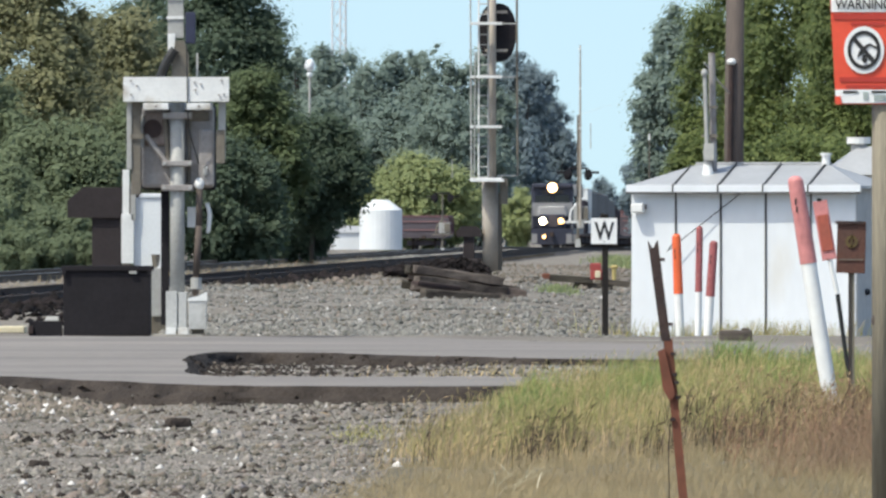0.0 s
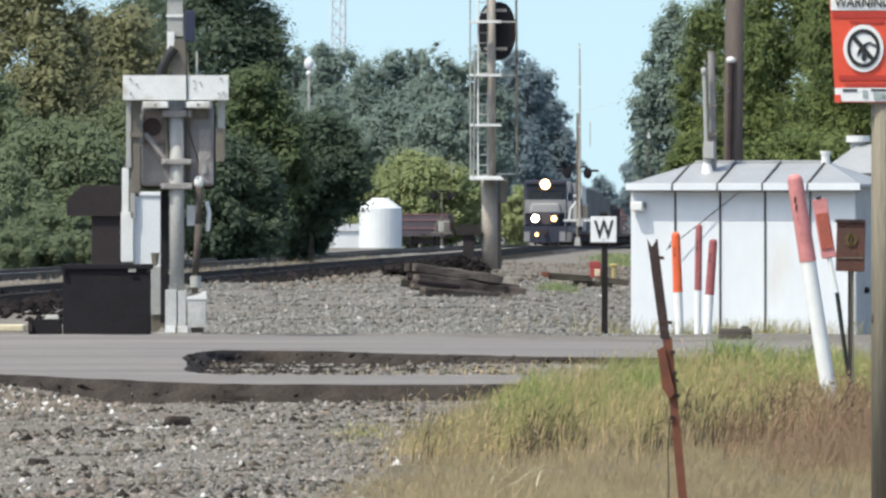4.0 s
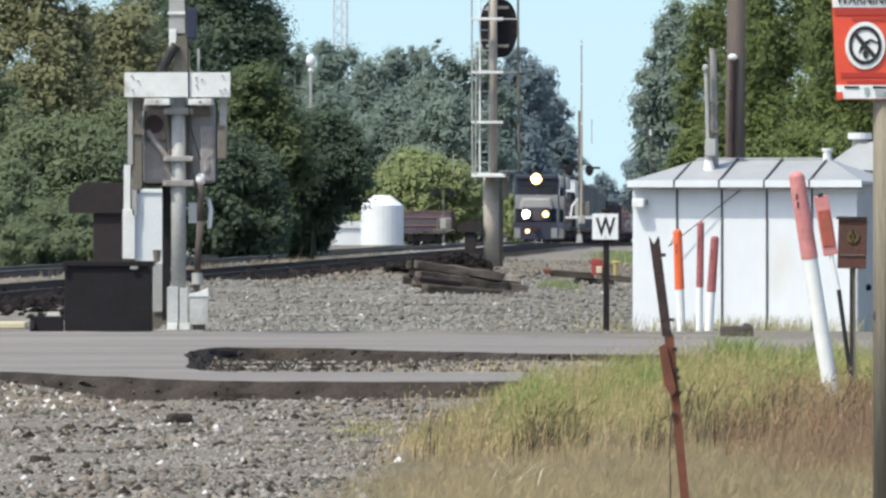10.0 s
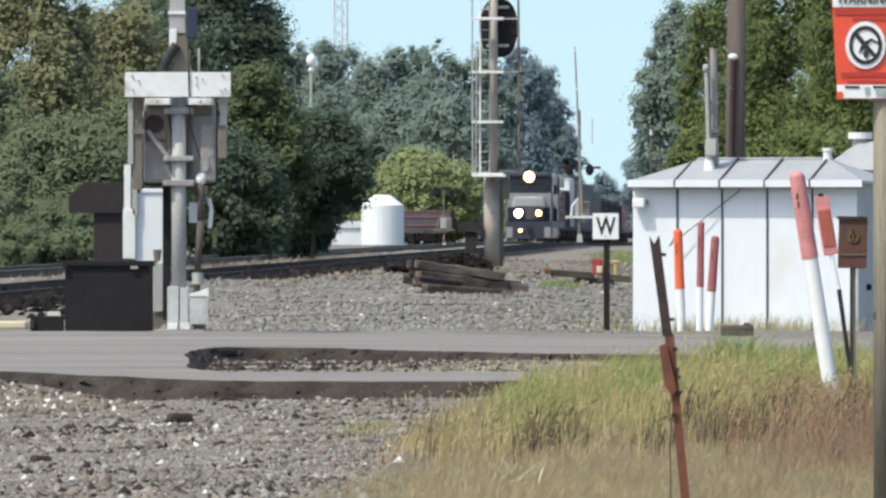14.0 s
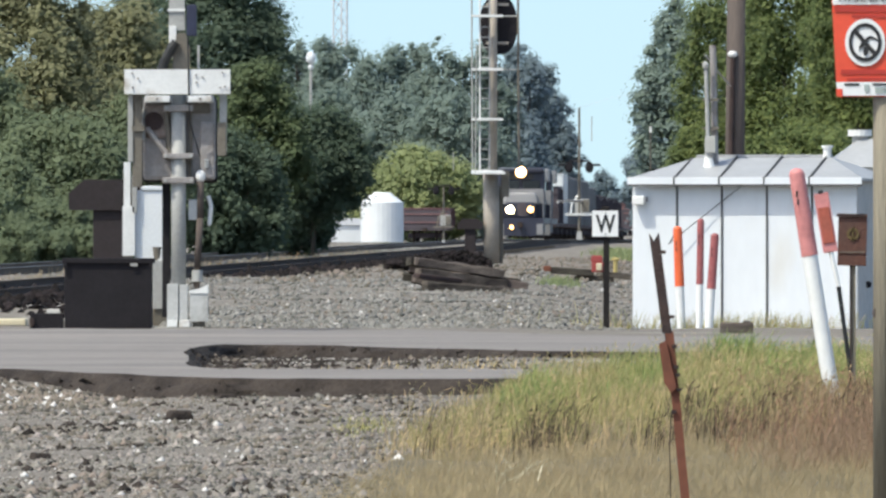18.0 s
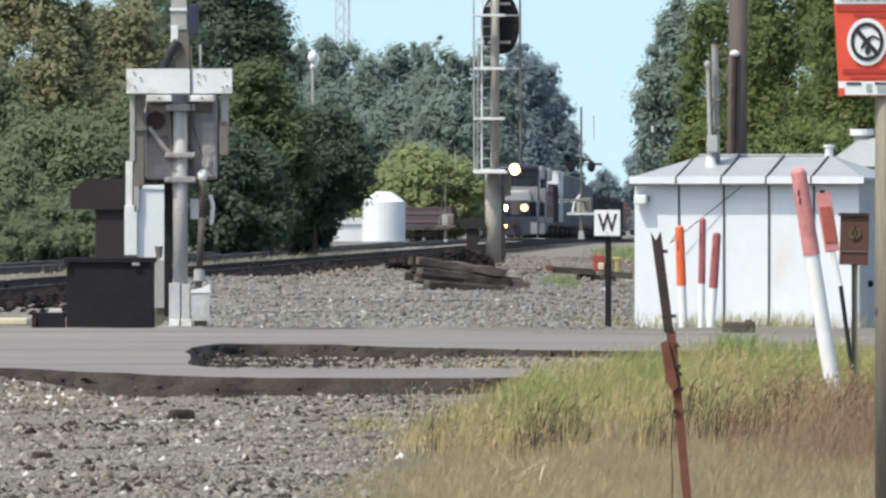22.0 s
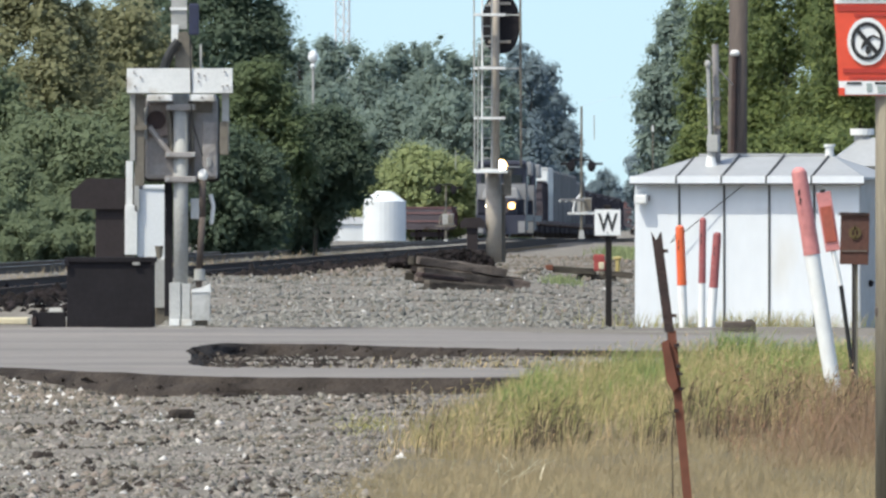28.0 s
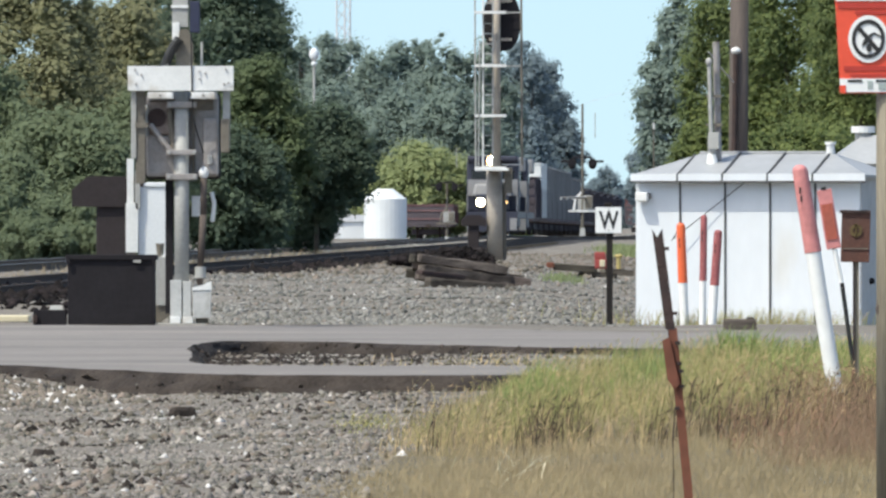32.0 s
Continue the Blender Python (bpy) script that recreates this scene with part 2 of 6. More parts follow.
M["grass_red"] = leafmat("reddish_dry_grass", (0.29, 0.175, 0.105), (0.32, 0.225, 0.13), 0.3, 0.5, 1.1)
M["grass_haze"] = leafmat("fine_reddish_grass", (0.30, 0.195, 0.125), (0.32, 0.235, 0.145), 0.35, 0.2, 1.0)
M["leaf_soft"] = leafmat("soft_green_leaves", (0.155, 0.192, 0.108), (0.122, 0.155, 0.092), 0.4, 0.06, var=0.12)
M["straw_pale"] = leafmat("bleached_straw", (0.75, 0.70, 0.52), (0.60, 0.54, 0.36), 0.2, 0.2, 0.8)
M["grass_tan"] = leafmat("bleached_tan_grass", (0.44, 0.35, 0.20), (0.27, 0.205, 0.115), 0.35, 0.14, 0.55)
M["stalk"] = leafmat("dark_dry_stalks", (0.060, 0.043, 0.027), (0.10, 0.072, 0.043), 0.1, 0.4, 0.8)


# ---- building tools ----
def part(name, bm, material, parent=None, label="", smooth=False):
    """Links a bmesh as one mesh object under a thing or under a part."""
    me = bpy.data.meshes.new(name)
    bm.to_mesh(me)
    bm.free()
    me.materials.append(M[material])
    if smooth:
        me.shade_smooth()
    ob = new(name, me)
    ob.parent = parent
    if label:
        tagged(ob, label)
    return ob


def thing(name, m, label, category, group="", kind=""):
    ob = new(name)
    ob.empty_display_size = 0.1
    ob.matrix_world = m
    return tagged(ob, label, category, group, kind)


def raw(name, verts, faces, material, parent=None):
    """A mesh from arrays that a loop has worked out; faces is a list of face arrays, each of one corner count."""
    me = bpy.data.meshes.new(name)
    v = np.asarray(verts, np.float32)
    groups = [np.asarray(f, np.int32) for f in (faces if isinstance(faces, tuple) else (faces,))]
    groups = [g for g in groups if len(g)]
    sizes = np.concatenate([np.full(len(g), g.shape[1], np.int32) for g in groups])
    flat = np.concatenate([g.ravel() for g in groups])
    me.vertices.add(len(v))
    me.vertices.foreach_set("co", v.ravel())
    me.loops.add(len(flat))
    me.loops.foreach_set("vertex_index", flat)
    me.polygons.add(len(sizes))
    me.polygons.foreach_set("loop_start", np.concatenate([[0], np.cumsum(sizes)[:-1]]).astype(np.int32))
    me.polygons.foreach_set("loop_total", sizes)
    me.update(calc_edges=True)
    me.materials.append(M[material])
    ob = new(name, me)
    ob.parent = parent
    return ob


def box(x, y, z, sx, sy, sz, turn=None, bevel=0.0, bm=None, taper=1.0):
    """A box centred on x, y with its base at z."""
    bm = bm or bmesh.new()
    t = (turn or Matrix.Identity(4))
    r = bmesh.ops.create_cube(bm, size=1.0)
    vs = r["verts"]
    for v in vs:
        k = taper if v.co.z > 0 else 1.0
        v.co = Vector((v.co.x * sx * k, v.co.y * sy * k, (v.co.z + 0.5) * sz))
    if bevel:
        es = list({e for v in vs for e in v.link_edges})
        out = bmesh.ops.bevel(bm, geom=es, offset=bevel, segments=2, affect="EDGES", profile=0.6)
        vs = list({v for f in out["faces"] for v in f.verts} | {v for v in vs if v.is_valid})
    bmesh.ops.transform(bm, matrix=Matrix.Translation((x, y, z)) @ t, verts=vs)
    return bm


def tube(a, b, r0, r1=None, seg=12, bm=None, caps=True):
    bm = bm or bmesh.new()
    a, b = Vector(a), Vector(b)
    d = b - a
    m = Matrix.Translation((a + b) / 2) @ d.to_track_quat("Z", "Y").to_matrix().to_4x4()
    bmesh.ops.create_cone(bm, cap_ends=caps, segments=seg, radius1=r0, radius2=r0 if r1 is None else r1, depth=d.length, matrix=m)
    return bm


def ball(c, r, bm=None, squash=(1, 1, 1), seg=14):
    bm = bm or bmesh.new()
    bmesh.ops.create_uvsphere(bm, u_segments=seg, v_segments=seg // 2 + 1, radius=r, matrix=Matrix.Translation(c) @ Matrix.Diagonal((*squash, 1)))
    return bm


def bent(points, r, seg=8, bm=None):
    """A round cable or pipe through points."""
    bm = bm or bmesh.new()
    for a, b in zip(points, points[1:]):
        tube(a, b, r, seg=seg, bm=bm)
        ball(b, r, bm, seg=8)
    return bm


def plate(outline, y, depth, bm=None):
    """A flat plate in x and z, depth thick behind y."""
    bm = bm or bmesh.new()
    f = [bm.verts.new((x, y, z)) for x, z in outline]
    g = [bm.verts.new((x, y + depth, z)) for x, z in outline]
    bm.faces.new(f)
    bm.faces.new(g[::-1])
    n = len(f)
    for i in range(n):
        bm.faces.new((f[i], g[i], g[(i + 1) % n], f[(i + 1) % n]))
    bmesh.ops.recalc_face_normals(bm, faces=bm.faces)
    return bm


def disc(x, z, r0, r1, y, depth, seg=40, sq=1.0):
    """A ring (or, with r0 = 0, a disc) in x and z."""
    bm = bmesh.new()
    if r0 == 0:
        return plate([(x + r1 * math.cos(i * math.tau / seg), z + sq * r1 * math.sin(i * math.tau / seg)) for i in range(seg)], y, depth, bm)
    rows = []
    for r, yy in ((r0, y), (r1, y), (r1, y + depth), (r0, y + depth)):
        rows.append([bm.verts.new((x + r * math.cos(i * math.tau / seg), yy, z + sq * r * math.sin(i * math.tau / seg))) for i in range(seg)])
    for a, b in zip(rows, rows[1:] + rows[:1]):
        for i in range(seg):
            bm.faces.new((a[i], b[i], b[(i + 1) % seg], a[(i + 1) % seg]))
    bmesh.ops.recalc_face_normals(bm, faces=bm.faces)
    return bm


def letters(text, width, height, x, y, z, material, parent, name="lettering", bold=0.0):
    """Writing in the built-in font, width by height, with its lower left corner at x, z."""
    cu = bpy.data.curves.new(name, "FONT")
    cu.body, cu.extrude, cu.offset = text, 0.001, bold
    tmp = new("tmp_text", cu)
    me = bpy.data.meshes.new_from_object(tmp.evaluated_get(bpy.context.evaluated_depsgraph_get()))
    bpy.data.objects.remove(tmp)
    co = np.array([v.co for v in me.vertices])
    lo, hi = co.min(0), co.max(0)
    for v in me.vertices:
        v.co = (x + (v.co.x - lo[0]) / (hi[0] - lo[0]) * width, y - v.co.z, z + (v.co.y - lo[1]) / (hi[1] - lo[1]) * height)
    me.materials.clear()
    me.materials.append(M[material])
    ob = new(name, me)
    ob.parent = parent
    return ob


# ---- ground, road, gravel ----
ROAD = [(-70, 134.5), (-3.2, 133.4), (0, 130.9), (1.2, 127.4), (2.4, 124.9), (6, 124.3), (70, 124), (70, 110), (7, 109.8), (1.5, 110.2), (0.2, 112.2), (-0.8, 115.2), (-1.64, 117.4), (-2.22, 116.2), (-2.27, 112.5), (-2.15, 106), (-2.07, 102), (-1.98, 99.2), (-1.7, 97.7),
        (-0.6, 97.2), (3, 96.4), (7, 95.9), (70, 95.5), (70, 90.5), (4, 90.8), (1, 91.2), (-0.6, 91.8), (-1.4, 92.5), (-2.1, 93.5), (-2.7, 95.0), (-3.3, 96.9), (-4.2, 98.6), (-6, 100.2), (-70, 106.5)]


def inside_road(x, y):
    """Metres inside the road's edge; negative outside it."""
    d = np.full(x.shape, 1e9)
    odd = np.zeros(x.shape, bool)
    for (ax, ay), (bx, by) in zip(ROAD, ROAD[1:] + ROAD[:1]):
        ex, ey = bx - ax, by - ay
        t = np.clip(((x - ax) * ex + (y - ay) * ey) / (ex * ex + ey * ey), 0, 1)
        d = np.minimum(d, np.hypot(x - ax - t * ex, y - ay - t * ey))
        with np.errstate(divide="ignore", invalid="ignore"):
            odd ^= ((ay > y) != (by > y)) & (x < ex * (y - ay) / (ey if ey else 1e-9) + ax)
    return np.where(odd, d, -d)


def bumps(x, y, s, seed=0.0):
    return np.array([noise.noise(Vector((a * s + seed, b * s, 3.1))) for a, b in zip(x.ravel(), y.ravel())]).reshape(x.shape)


def ease(v, a, b):
    t = np.clip((v - a) / (b - a), 0, 1)
    return t * t * (3 - 2 * t)


def ground_z(x, y, rough=True):
    """The lie of the land: a gravel lot, a road bed, a low ballast rise behind it, then flat country."""
    z = -0.15 - 0.045 * ease(y, 74, 93) + 0.07 * ease(x, -2.5, -1.3) * ease(y, 82, 91) * (1 - ease(y, 93.5, 95)) + 0.075 * ease(y, 93.5, 97) + 0.065 * ease(x, -0.9, 0.6) * ease(y, 95, 98) * (1 - ease(y, 116.5, 119)) + 0.08 * ease(y, 116, 139) + 0.04 * ease(y, 139, 180) - 0.14 * ease(y, 200, 260) - 0.12 * ease(y, 300, 700) - 0.0017 * np.clip(y - 720, 0, 420)
    z = z + 0.15 * ease(x, 0.1, 2.0) * ease(y, 58, 74) * (1 - ease(y, 90, 95))
    z = z + 0.075 * np.exp(-((x + 3.4) / 0.9) ** 2 - ((y - 95) / 5.0) ** 2)
    z = z - 0.16 * ease(x, 1.0, 2.6) * ease(y, 137, 142) * (1 - ease(y, 165, 200))
    z = z + 0.21 * np.exp(-((x - 0.0) / 3.4) ** 2 - ((y - 198) / 24.0) ** 2)
    z = z + 0.24 * np.exp(-((x - 1.5) / 0.36) ** 2 - ((y - 214) / 7.0) ** 2)
    off = x + 11.2 - 0.0247 * y
    z = z + 0.13 * np.exp(-((off - 2.1) / 1.0) ** 2) * ease(y, 136, 150) * (1 - ease(y, 400, 470))
    if rough:
        z = z + 0.035 * bumps(x, y, 0.5) * (1 - ease(y, 400, 700))
    return z


def grid(name, xs, ys, zf, material):
    x, y = np.meshgrid(np.array(xs), np.array(ys))
    z = zf(x, y)
    n = len(xs)
    faces = [(j * n + i, j * n + i + 1, (j + 1) * n + i + 1, (j + 1) * n + i) for j in range(len(ys) - 1) for i in range(n - 1)]
    ob = raw(name, np.stack([x.ravel(), y.ravel(), z.ravel()], 1), faces, material)
    ob.data.shade_smooth()
    return ob


xs = [-3000, -900, -300, -120, -60, -30] + list(np.arange(-15, 15.01, 0.6)) + [30, 60, 120, 300, 900, 3000]
ys = [-300, -60, 0, 25] + list(np.arange(40, 150, 1.0)) + list(np.arange(150, 320, 4)) + list(np.arange(320, 1000, 40)) + [1200, 1600, 2200, 3000, 4500]
ground = tagged(grid("ground", xs, ys, ground_z, "gravel"), "grey gravel and ballast ground running to the horizon", "ground", kind="structure")


def build_road():
    """The asphalt sheet follows a ragged outline; a crumbling skirt drops from it to the gravel."""
    rim = []
    for (ax, ay), (bx, by) in zip(ROAD, ROAD[1:] + ROAD[:1]):
        n = max(1, int(math.hypot(bx - ax, by - ay) / 0.22)) if max(abs(ax), abs(bx)) < 12 else max(2, int(abs(bx - ax) / 0.5))
        rim += [(ax + (bx - ax) * i / n, ay + (by - ay) * i / n) for i in range(n)]
    p = np.array(rim)
    for _ in range(9):
        p = 0.5 * p + 0.25 * (np.roll(p, 1, 0) + np.roll(p, -1, 0))
    tan = np.roll(p, -1, 0) - np.roll(p, 1, 0)
    out = np.stack([-tan[:, 1], tan[:, 0]], 1) / np.hypot(tan[:, 0], tan[:, 1])[:, None]
    wob = np.array([noise.noise(Vector((x * 1.1, y * 0.2, 5))) * 0.05 + noise.noise(Vector((x * 4, y * 0.4, 9))) * 0.025 for x, y in p])
    p = p + out * wob[:, None]
    bm = bmesh.new()
    lift = np.array([0.014 * noise.noise(Vector((x * 0.5, y * 0.5, 2))) + 0.006 * noise.noise(Vector((x * 2.2, y * 2.2, 2))) for x, y in p])
    top = [bm.verts.new((x, y, z)) for (x, y), z in zip(p, lift)]
    es = [bm.edges.new((u, v)) for u, v in zip(top, top[1:] + top[:1])]
    bmesh.ops.triangle_fill(bm, use_beauty=False, use_dissolve=False, edges=es)
    bmesh.ops.recalc_face_normals(bm, faces=bm.faces)
    if sum(f.normal.z for f in bm.faces) < 0:
        bmesh.ops.reverse_faces(bm, faces=bm.faces)
    road = part("road", bm, "road")
    tagged(road, "worn grey asphalt road with a gravel hollow between two lanes", "road", kind="structure")
    rng = np.random.default_rng(4)
    rings = [np.column_stack([p, lift])]
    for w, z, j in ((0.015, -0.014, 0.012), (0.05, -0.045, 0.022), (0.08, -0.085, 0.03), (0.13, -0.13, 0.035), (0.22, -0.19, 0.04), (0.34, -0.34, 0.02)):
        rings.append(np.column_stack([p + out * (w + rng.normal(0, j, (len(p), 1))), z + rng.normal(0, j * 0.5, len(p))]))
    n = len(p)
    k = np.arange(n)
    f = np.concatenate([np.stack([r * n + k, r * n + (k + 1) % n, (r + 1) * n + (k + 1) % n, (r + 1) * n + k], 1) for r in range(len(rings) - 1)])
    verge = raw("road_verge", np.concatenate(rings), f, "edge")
    tagged(verge, "dark crumbling edge of the asphalt road", "road edge", kind="structure")


build_road()


def scatter_stones(name, count, place, size, label, material="stone"):
    """Loose stones: bent octahedra with random proportions, sunk a little in the ground."""
    rng = np.random.default_rng(sum(map(ord, name)))
    base = np.array([(1, 0, 0), (-1, 0, 0), (0, 1, 0), (0, -1, 0), (0, 0, 1), (0, 0, -1)], float)
    tri = np.array([(0, 2, 4), (2, 1, 4), (1, 3, 4), (3, 0, 4), (2, 0, 5), (1, 2, 5), (3, 1, 5), (0, 3, 5)])
    p = place(rng, count)
    n = len(p)
    s = size(rng, n, p)
    v = base[None] + rng.normal(0, 0.22, (n, 6, 3))
    v *= s[:, None, None] * rng.uniform(0.6, 1.25, (n, 1, 3))
    a = rng.uniform(0, math.tau, n)
    c, q = np.cos(a)[:, None], np.sin(a)[:, None]
    v = np.stack([v[..., 0] * c - v[..., 1] * q, v[..., 0] * q + v[..., 1] * c, v[..., 2] * 0.75], -1) + p[:, None, :]
    f = (tri[None] + 6 * np.arange(n)[:, None, None]).reshape(-1, 3)
    ob = raw(name, v.reshape(-1, 3), f, material)
    return tagged(ob, label, "gravel", kind="stuff")


def lot_place(rng, n):
    y = rng.uniform(57, 103, n)
    x = rng.uniform(-1, 1, n) * y * 0.037 - 0.35
    k = (inside_road(x, y) < -0.35) & (x < -0.4 + (y - 60) * 0.025 + rng.normal(0, 0.25, n))
    x, y = x[k], y[k]
    return np.stack([x, y, ground_z(x, y, True)], 1)


def strip_place(rng, n):
    x = -0.12 - 1.5 * rng.uniform(0, 1, n) ** 1.6
    y = 70.2 + 0.9 * (x + 0.4) + rng.normal(0, 0.22, n)
    return np.stack([x, y, ground_z(x, y, True)], 1)


def hollow_place(rng, n):
    y = rng.uniform(96, 119, n)
    x = rng.uniform(-2.4, 3.6, n)
    k = inside_road(x, y) < -0.08
    x, y = x[k], y[k]
    return np.stack([x, y, ground_z(x, y, True)], 1)


def hollow_back(rng, n):
    p = hollow_place(rng, n)
    return p[(p[:, 0] < -0.45 + rng.normal(0, 0.7, len(p))) | (p[:, 1] > 116.5)]


def hollow_front(rng, n):
    p = hollow_place(rng, n)
    return p[(p[:, 0] > -1.55 + rng.normal(0, 0.25, len(p))) & (bumps(p[:, 0], p[:, 1], 0.9, 3.0) > -0.12)]


def far_place(rng, n):
    y = rng.uniform(205, 430, n)
    x = rng.uniform(-11.3 + 0.0247 * 205 + 1.4, 0.016 * 430, n)
    k = (x > -11.3 + 0.0247 * y + 1.4) & (x < 0.016 * y)
    x, y = x[k], y[k]
    return np.stack([x, y, ground_z(x, y, True)], 1)


def rise_place(rng, n):
    y = 138.5 + 120 * rng.uniform(0, 1, n) ** 1.6
    x = rng.uniform(-1, 1, n) * y * 0.037
    k = (x < 2.6 + (y - 150) * 0.02) & (x > -11.3 + 0.0247 * y + 1.25) & ((y > 205) | (x > -0.1 - 0.0228 * y))
    x, y = x[k], y[k]
    return np.stack([x, y, ground_z(x, y, True)], 1)


def in_drifts(place, seed, lo, hi, s=0.55):
    """The same ground, but thinned out to drifts and patches."""
    def thinned(rng, n):
        p = place(rng, n)
        v = bumps(p[:, 0] * 1.6, p[:, 1] * 0.35, s, seed) + 0.45 * bumps(p[:, 0] * 4, p[:, 1] * 0.9, s, seed + 5)
        return p[rng.uniform(0, 1, len(p)) < np.clip((v - lo) / (hi - lo), 0.04, 1)]
    return thinned


def hollow_edge_place(rng, n):
    """Along the crumbling edge of the hollow between the lanes."""
    y = rng.uniform(96, 119, n)
    x = rng.uniform(-2.5, 2.5, n)
    d = inside_road(x, y)
    k = (d < 0.03) & (d > -0.30 + rng.uniform(0, 0.2, n))
    x, y, d = x[k], y[k], d[k]
    return np.stack([x, y, np.maximum(ground_z(x, y, True), -0.02 + np.minimum(d, 0) * 0.75)], 1)


def edge_place(rng, n):
    """Along the foot of the road's crumbling near edge."""
    y = rng.uniform(88, 103, n)
    x = rng.uniform(-4.2, 3.0, n)
    d = inside_road(x, y)
    k = (d < -0.02) & (d > -0.75 + rng.uniform(0, 0.6, n))
    x, y, d = x[k], y[k], d[k]
    return np.stack([x, y, np.maximum(ground_z(x, y, True), -0.02 + d * 0.75)], 1)


scatter_stones("lot_brown_gravel", 20000, in_drifts(lot_place, 2.0, -0.25, 0.2), lambda r, n, p: 0.007 + 0.036 * r.uniform(0, 1, n) ** 4, "brownish stones and dirt lumps of the gravel lot", "stone_brown")
scatter_stones("pale_gravel_strip", 700, strip_place, lambda r, n, p: 0.006 + 0.012 * r.uniform(0, 1, n) ** 2, "paler gravel strip across the lot")


def pile_place(rng, n):
    """A low pile of rubble against the road at the side of the lot."""
    x, y = rng.normal(-3.15, 0.42, n), rng.normal(92.5, 2.6, n)
    k = inside_road(x, y) < -0.25
    x, y = x[k], y[k]
    return np.stack([x, y, ground_z(x, y, True)], 1)


scatter_stones("pile_brown_stones", 2600, pile_place, lambda r, n, p: 0.010 + 0.038 * r.uniform(0, 1, n) ** 3, "brown rubble piled beside the road", "stone_brown")
scatter_stones("pile_pale_stones", 170, pile_place, lambda r, n, p: 0.014 + 0.032 * r.uniform(0, 1, n) ** 2, "whitish stones on the rubble pile", "stone_pale")
scatter_stones("lot_pale_stones", 1500, in_drifts(lot_place, 8.0, -0.1, 0.35), lambda r, n, p: 0.010 + 0.028 * r.uniform(0, 1, n) ** 3, "scattered whitish limestone pieces on the gravel lot", "stone_pale")
scatter_stones("lot_gravel", 18000, in_drifts(lot_place, 15.0, -0.3, 0.2), lambda r, n, p: 0.008 + 0.036 * r.uniform(0, 1, n) ** 4, "loose grey and whitish stones of the gravel lot")
scatter_stones("lot_dark_stones", 9000, in_drifts(lot_place, 21.0, -0.1, 0.3), lambda r, n, p: 0.010 + 0.034 * r.uniform(0, 1, n) ** 4, "dark bits of broken asphalt among the gravel", "edge")
scatter_stones("edge_crumbs", 9000, edge_place, lambda r, n, p: 0.007 + 0.032 * r.uniform(0, 1, n) ** 4, "dark crumbs of asphalt along the road's broken edge", "edge")
scatter_stones("hollow_edge_crumbs", 9000, hollow_edge_place, lambda r, n, p: 0.012 + 0.035 * r.uniform(0, 1, n) ** 3, "dark crumbs of asphalt round the hollow's broken edge", "edge")
scatter_stones("edge_stones", 2200, edge_place, lambda r, n, p: 0.007 + 0.022 * r.uniform(0, 1, n) ** 4, "grey stones lying along the road's broken edge")
scatter_stones("hollow_dirt", 12000, hollow_back, lambda r, n, p: 0.012 + 0.03 * r.uniform(0, 1, n) ** 3, "dark dirt lumps in the hollow between the lanes", "edge")
scatter_stones("hollow_stones", 1100, hollow_place, lambda r, n, p: 0.015 + 0.035 * r.uniform(0, 1, n) ** 4, "brown stones in the hollow between the lanes", "stone_brown")
scatter_stones("hollow_gravel", 2600, hollow_front, lambda r, n, p: 0.012 + 0.028 * r.uniform(0, 1, n) ** 4, "loose pale stones in the hollow between the lanes")
scatter_stones("ballast_dark_stones", 3500, rise_place, lambda r, n, p: 0.02 + 0.04 * r.uniform(0, 1, n) ** 3, "dark brown pieces in the ballast", "stone_brown")
scatter_stones("ballast_pale_stones", 350, rise_place, lambda r, n, p: 0.02 + 0.035 * r.uniform(0, 1, n) ** 3, "scattered whitish pieces in the ballast", "stone_pale")
scatter_stones("far_ballast", 7000, far_place, lambda r, n, p: 0.03 + 0.08 * r.uniform(0, 1, n) ** 3, "rough brown-grey ballast and clods beyond the heap", "stone_brown")
scatter_stones("lot_grit", 40000, in_drifts(lot_place, 30.0, -0.6, 0.0), lambda r, n, p: r.uniform(0.005, 0.015, n), "fine grit of the gravel lot")
scatter_stones("ballast_gravel", 38000, rise_place, lambda r, n, p: 0.016 + 0.046 * r.uniform(0, 1, n) ** 3.5, "grey crushed ballast heaped behind the road", "ballast")


# ---- grass ----
def bank_edge(y):
    """x at which the grass begins, by distance."""
    return np.interp(y, [50, 60, 70, 80, 88, 92, 95, 98, 110], [-0.66, -0.55, -0.27, -0.04, 0.16, 0.36, 1.0, 1.45, 2.6])


def bank_soil():
    ys, us = np.arange(48, 99, 0.7), np.linspace(0, 1, 40) ** 1.5
    y, u = np.meshgrid(ys, us, indexing="ij")
    x = bank_edge(y) + 0.08 + u * (9 - bank_edge(y)) + 0.1 * bumps(u * 3, y, 1.3, 4) * (1 - u)
    n = len(us)
    f = np.array([(j * n + i, j * n + i + 1, (j + 1) * n + i + 1, (j + 1) * n + i) for j in range(len(ys) - 1) for i in range(n - 1)])
    v = np.stack([x, y, ground_z(x, y) + 0.008], -1).reshape(-1, 3)
    return tagged(raw("grass_bank", v, f, "soil"), "brown soil of the grassy bank", "soil", kind="structure")


bank_soil()


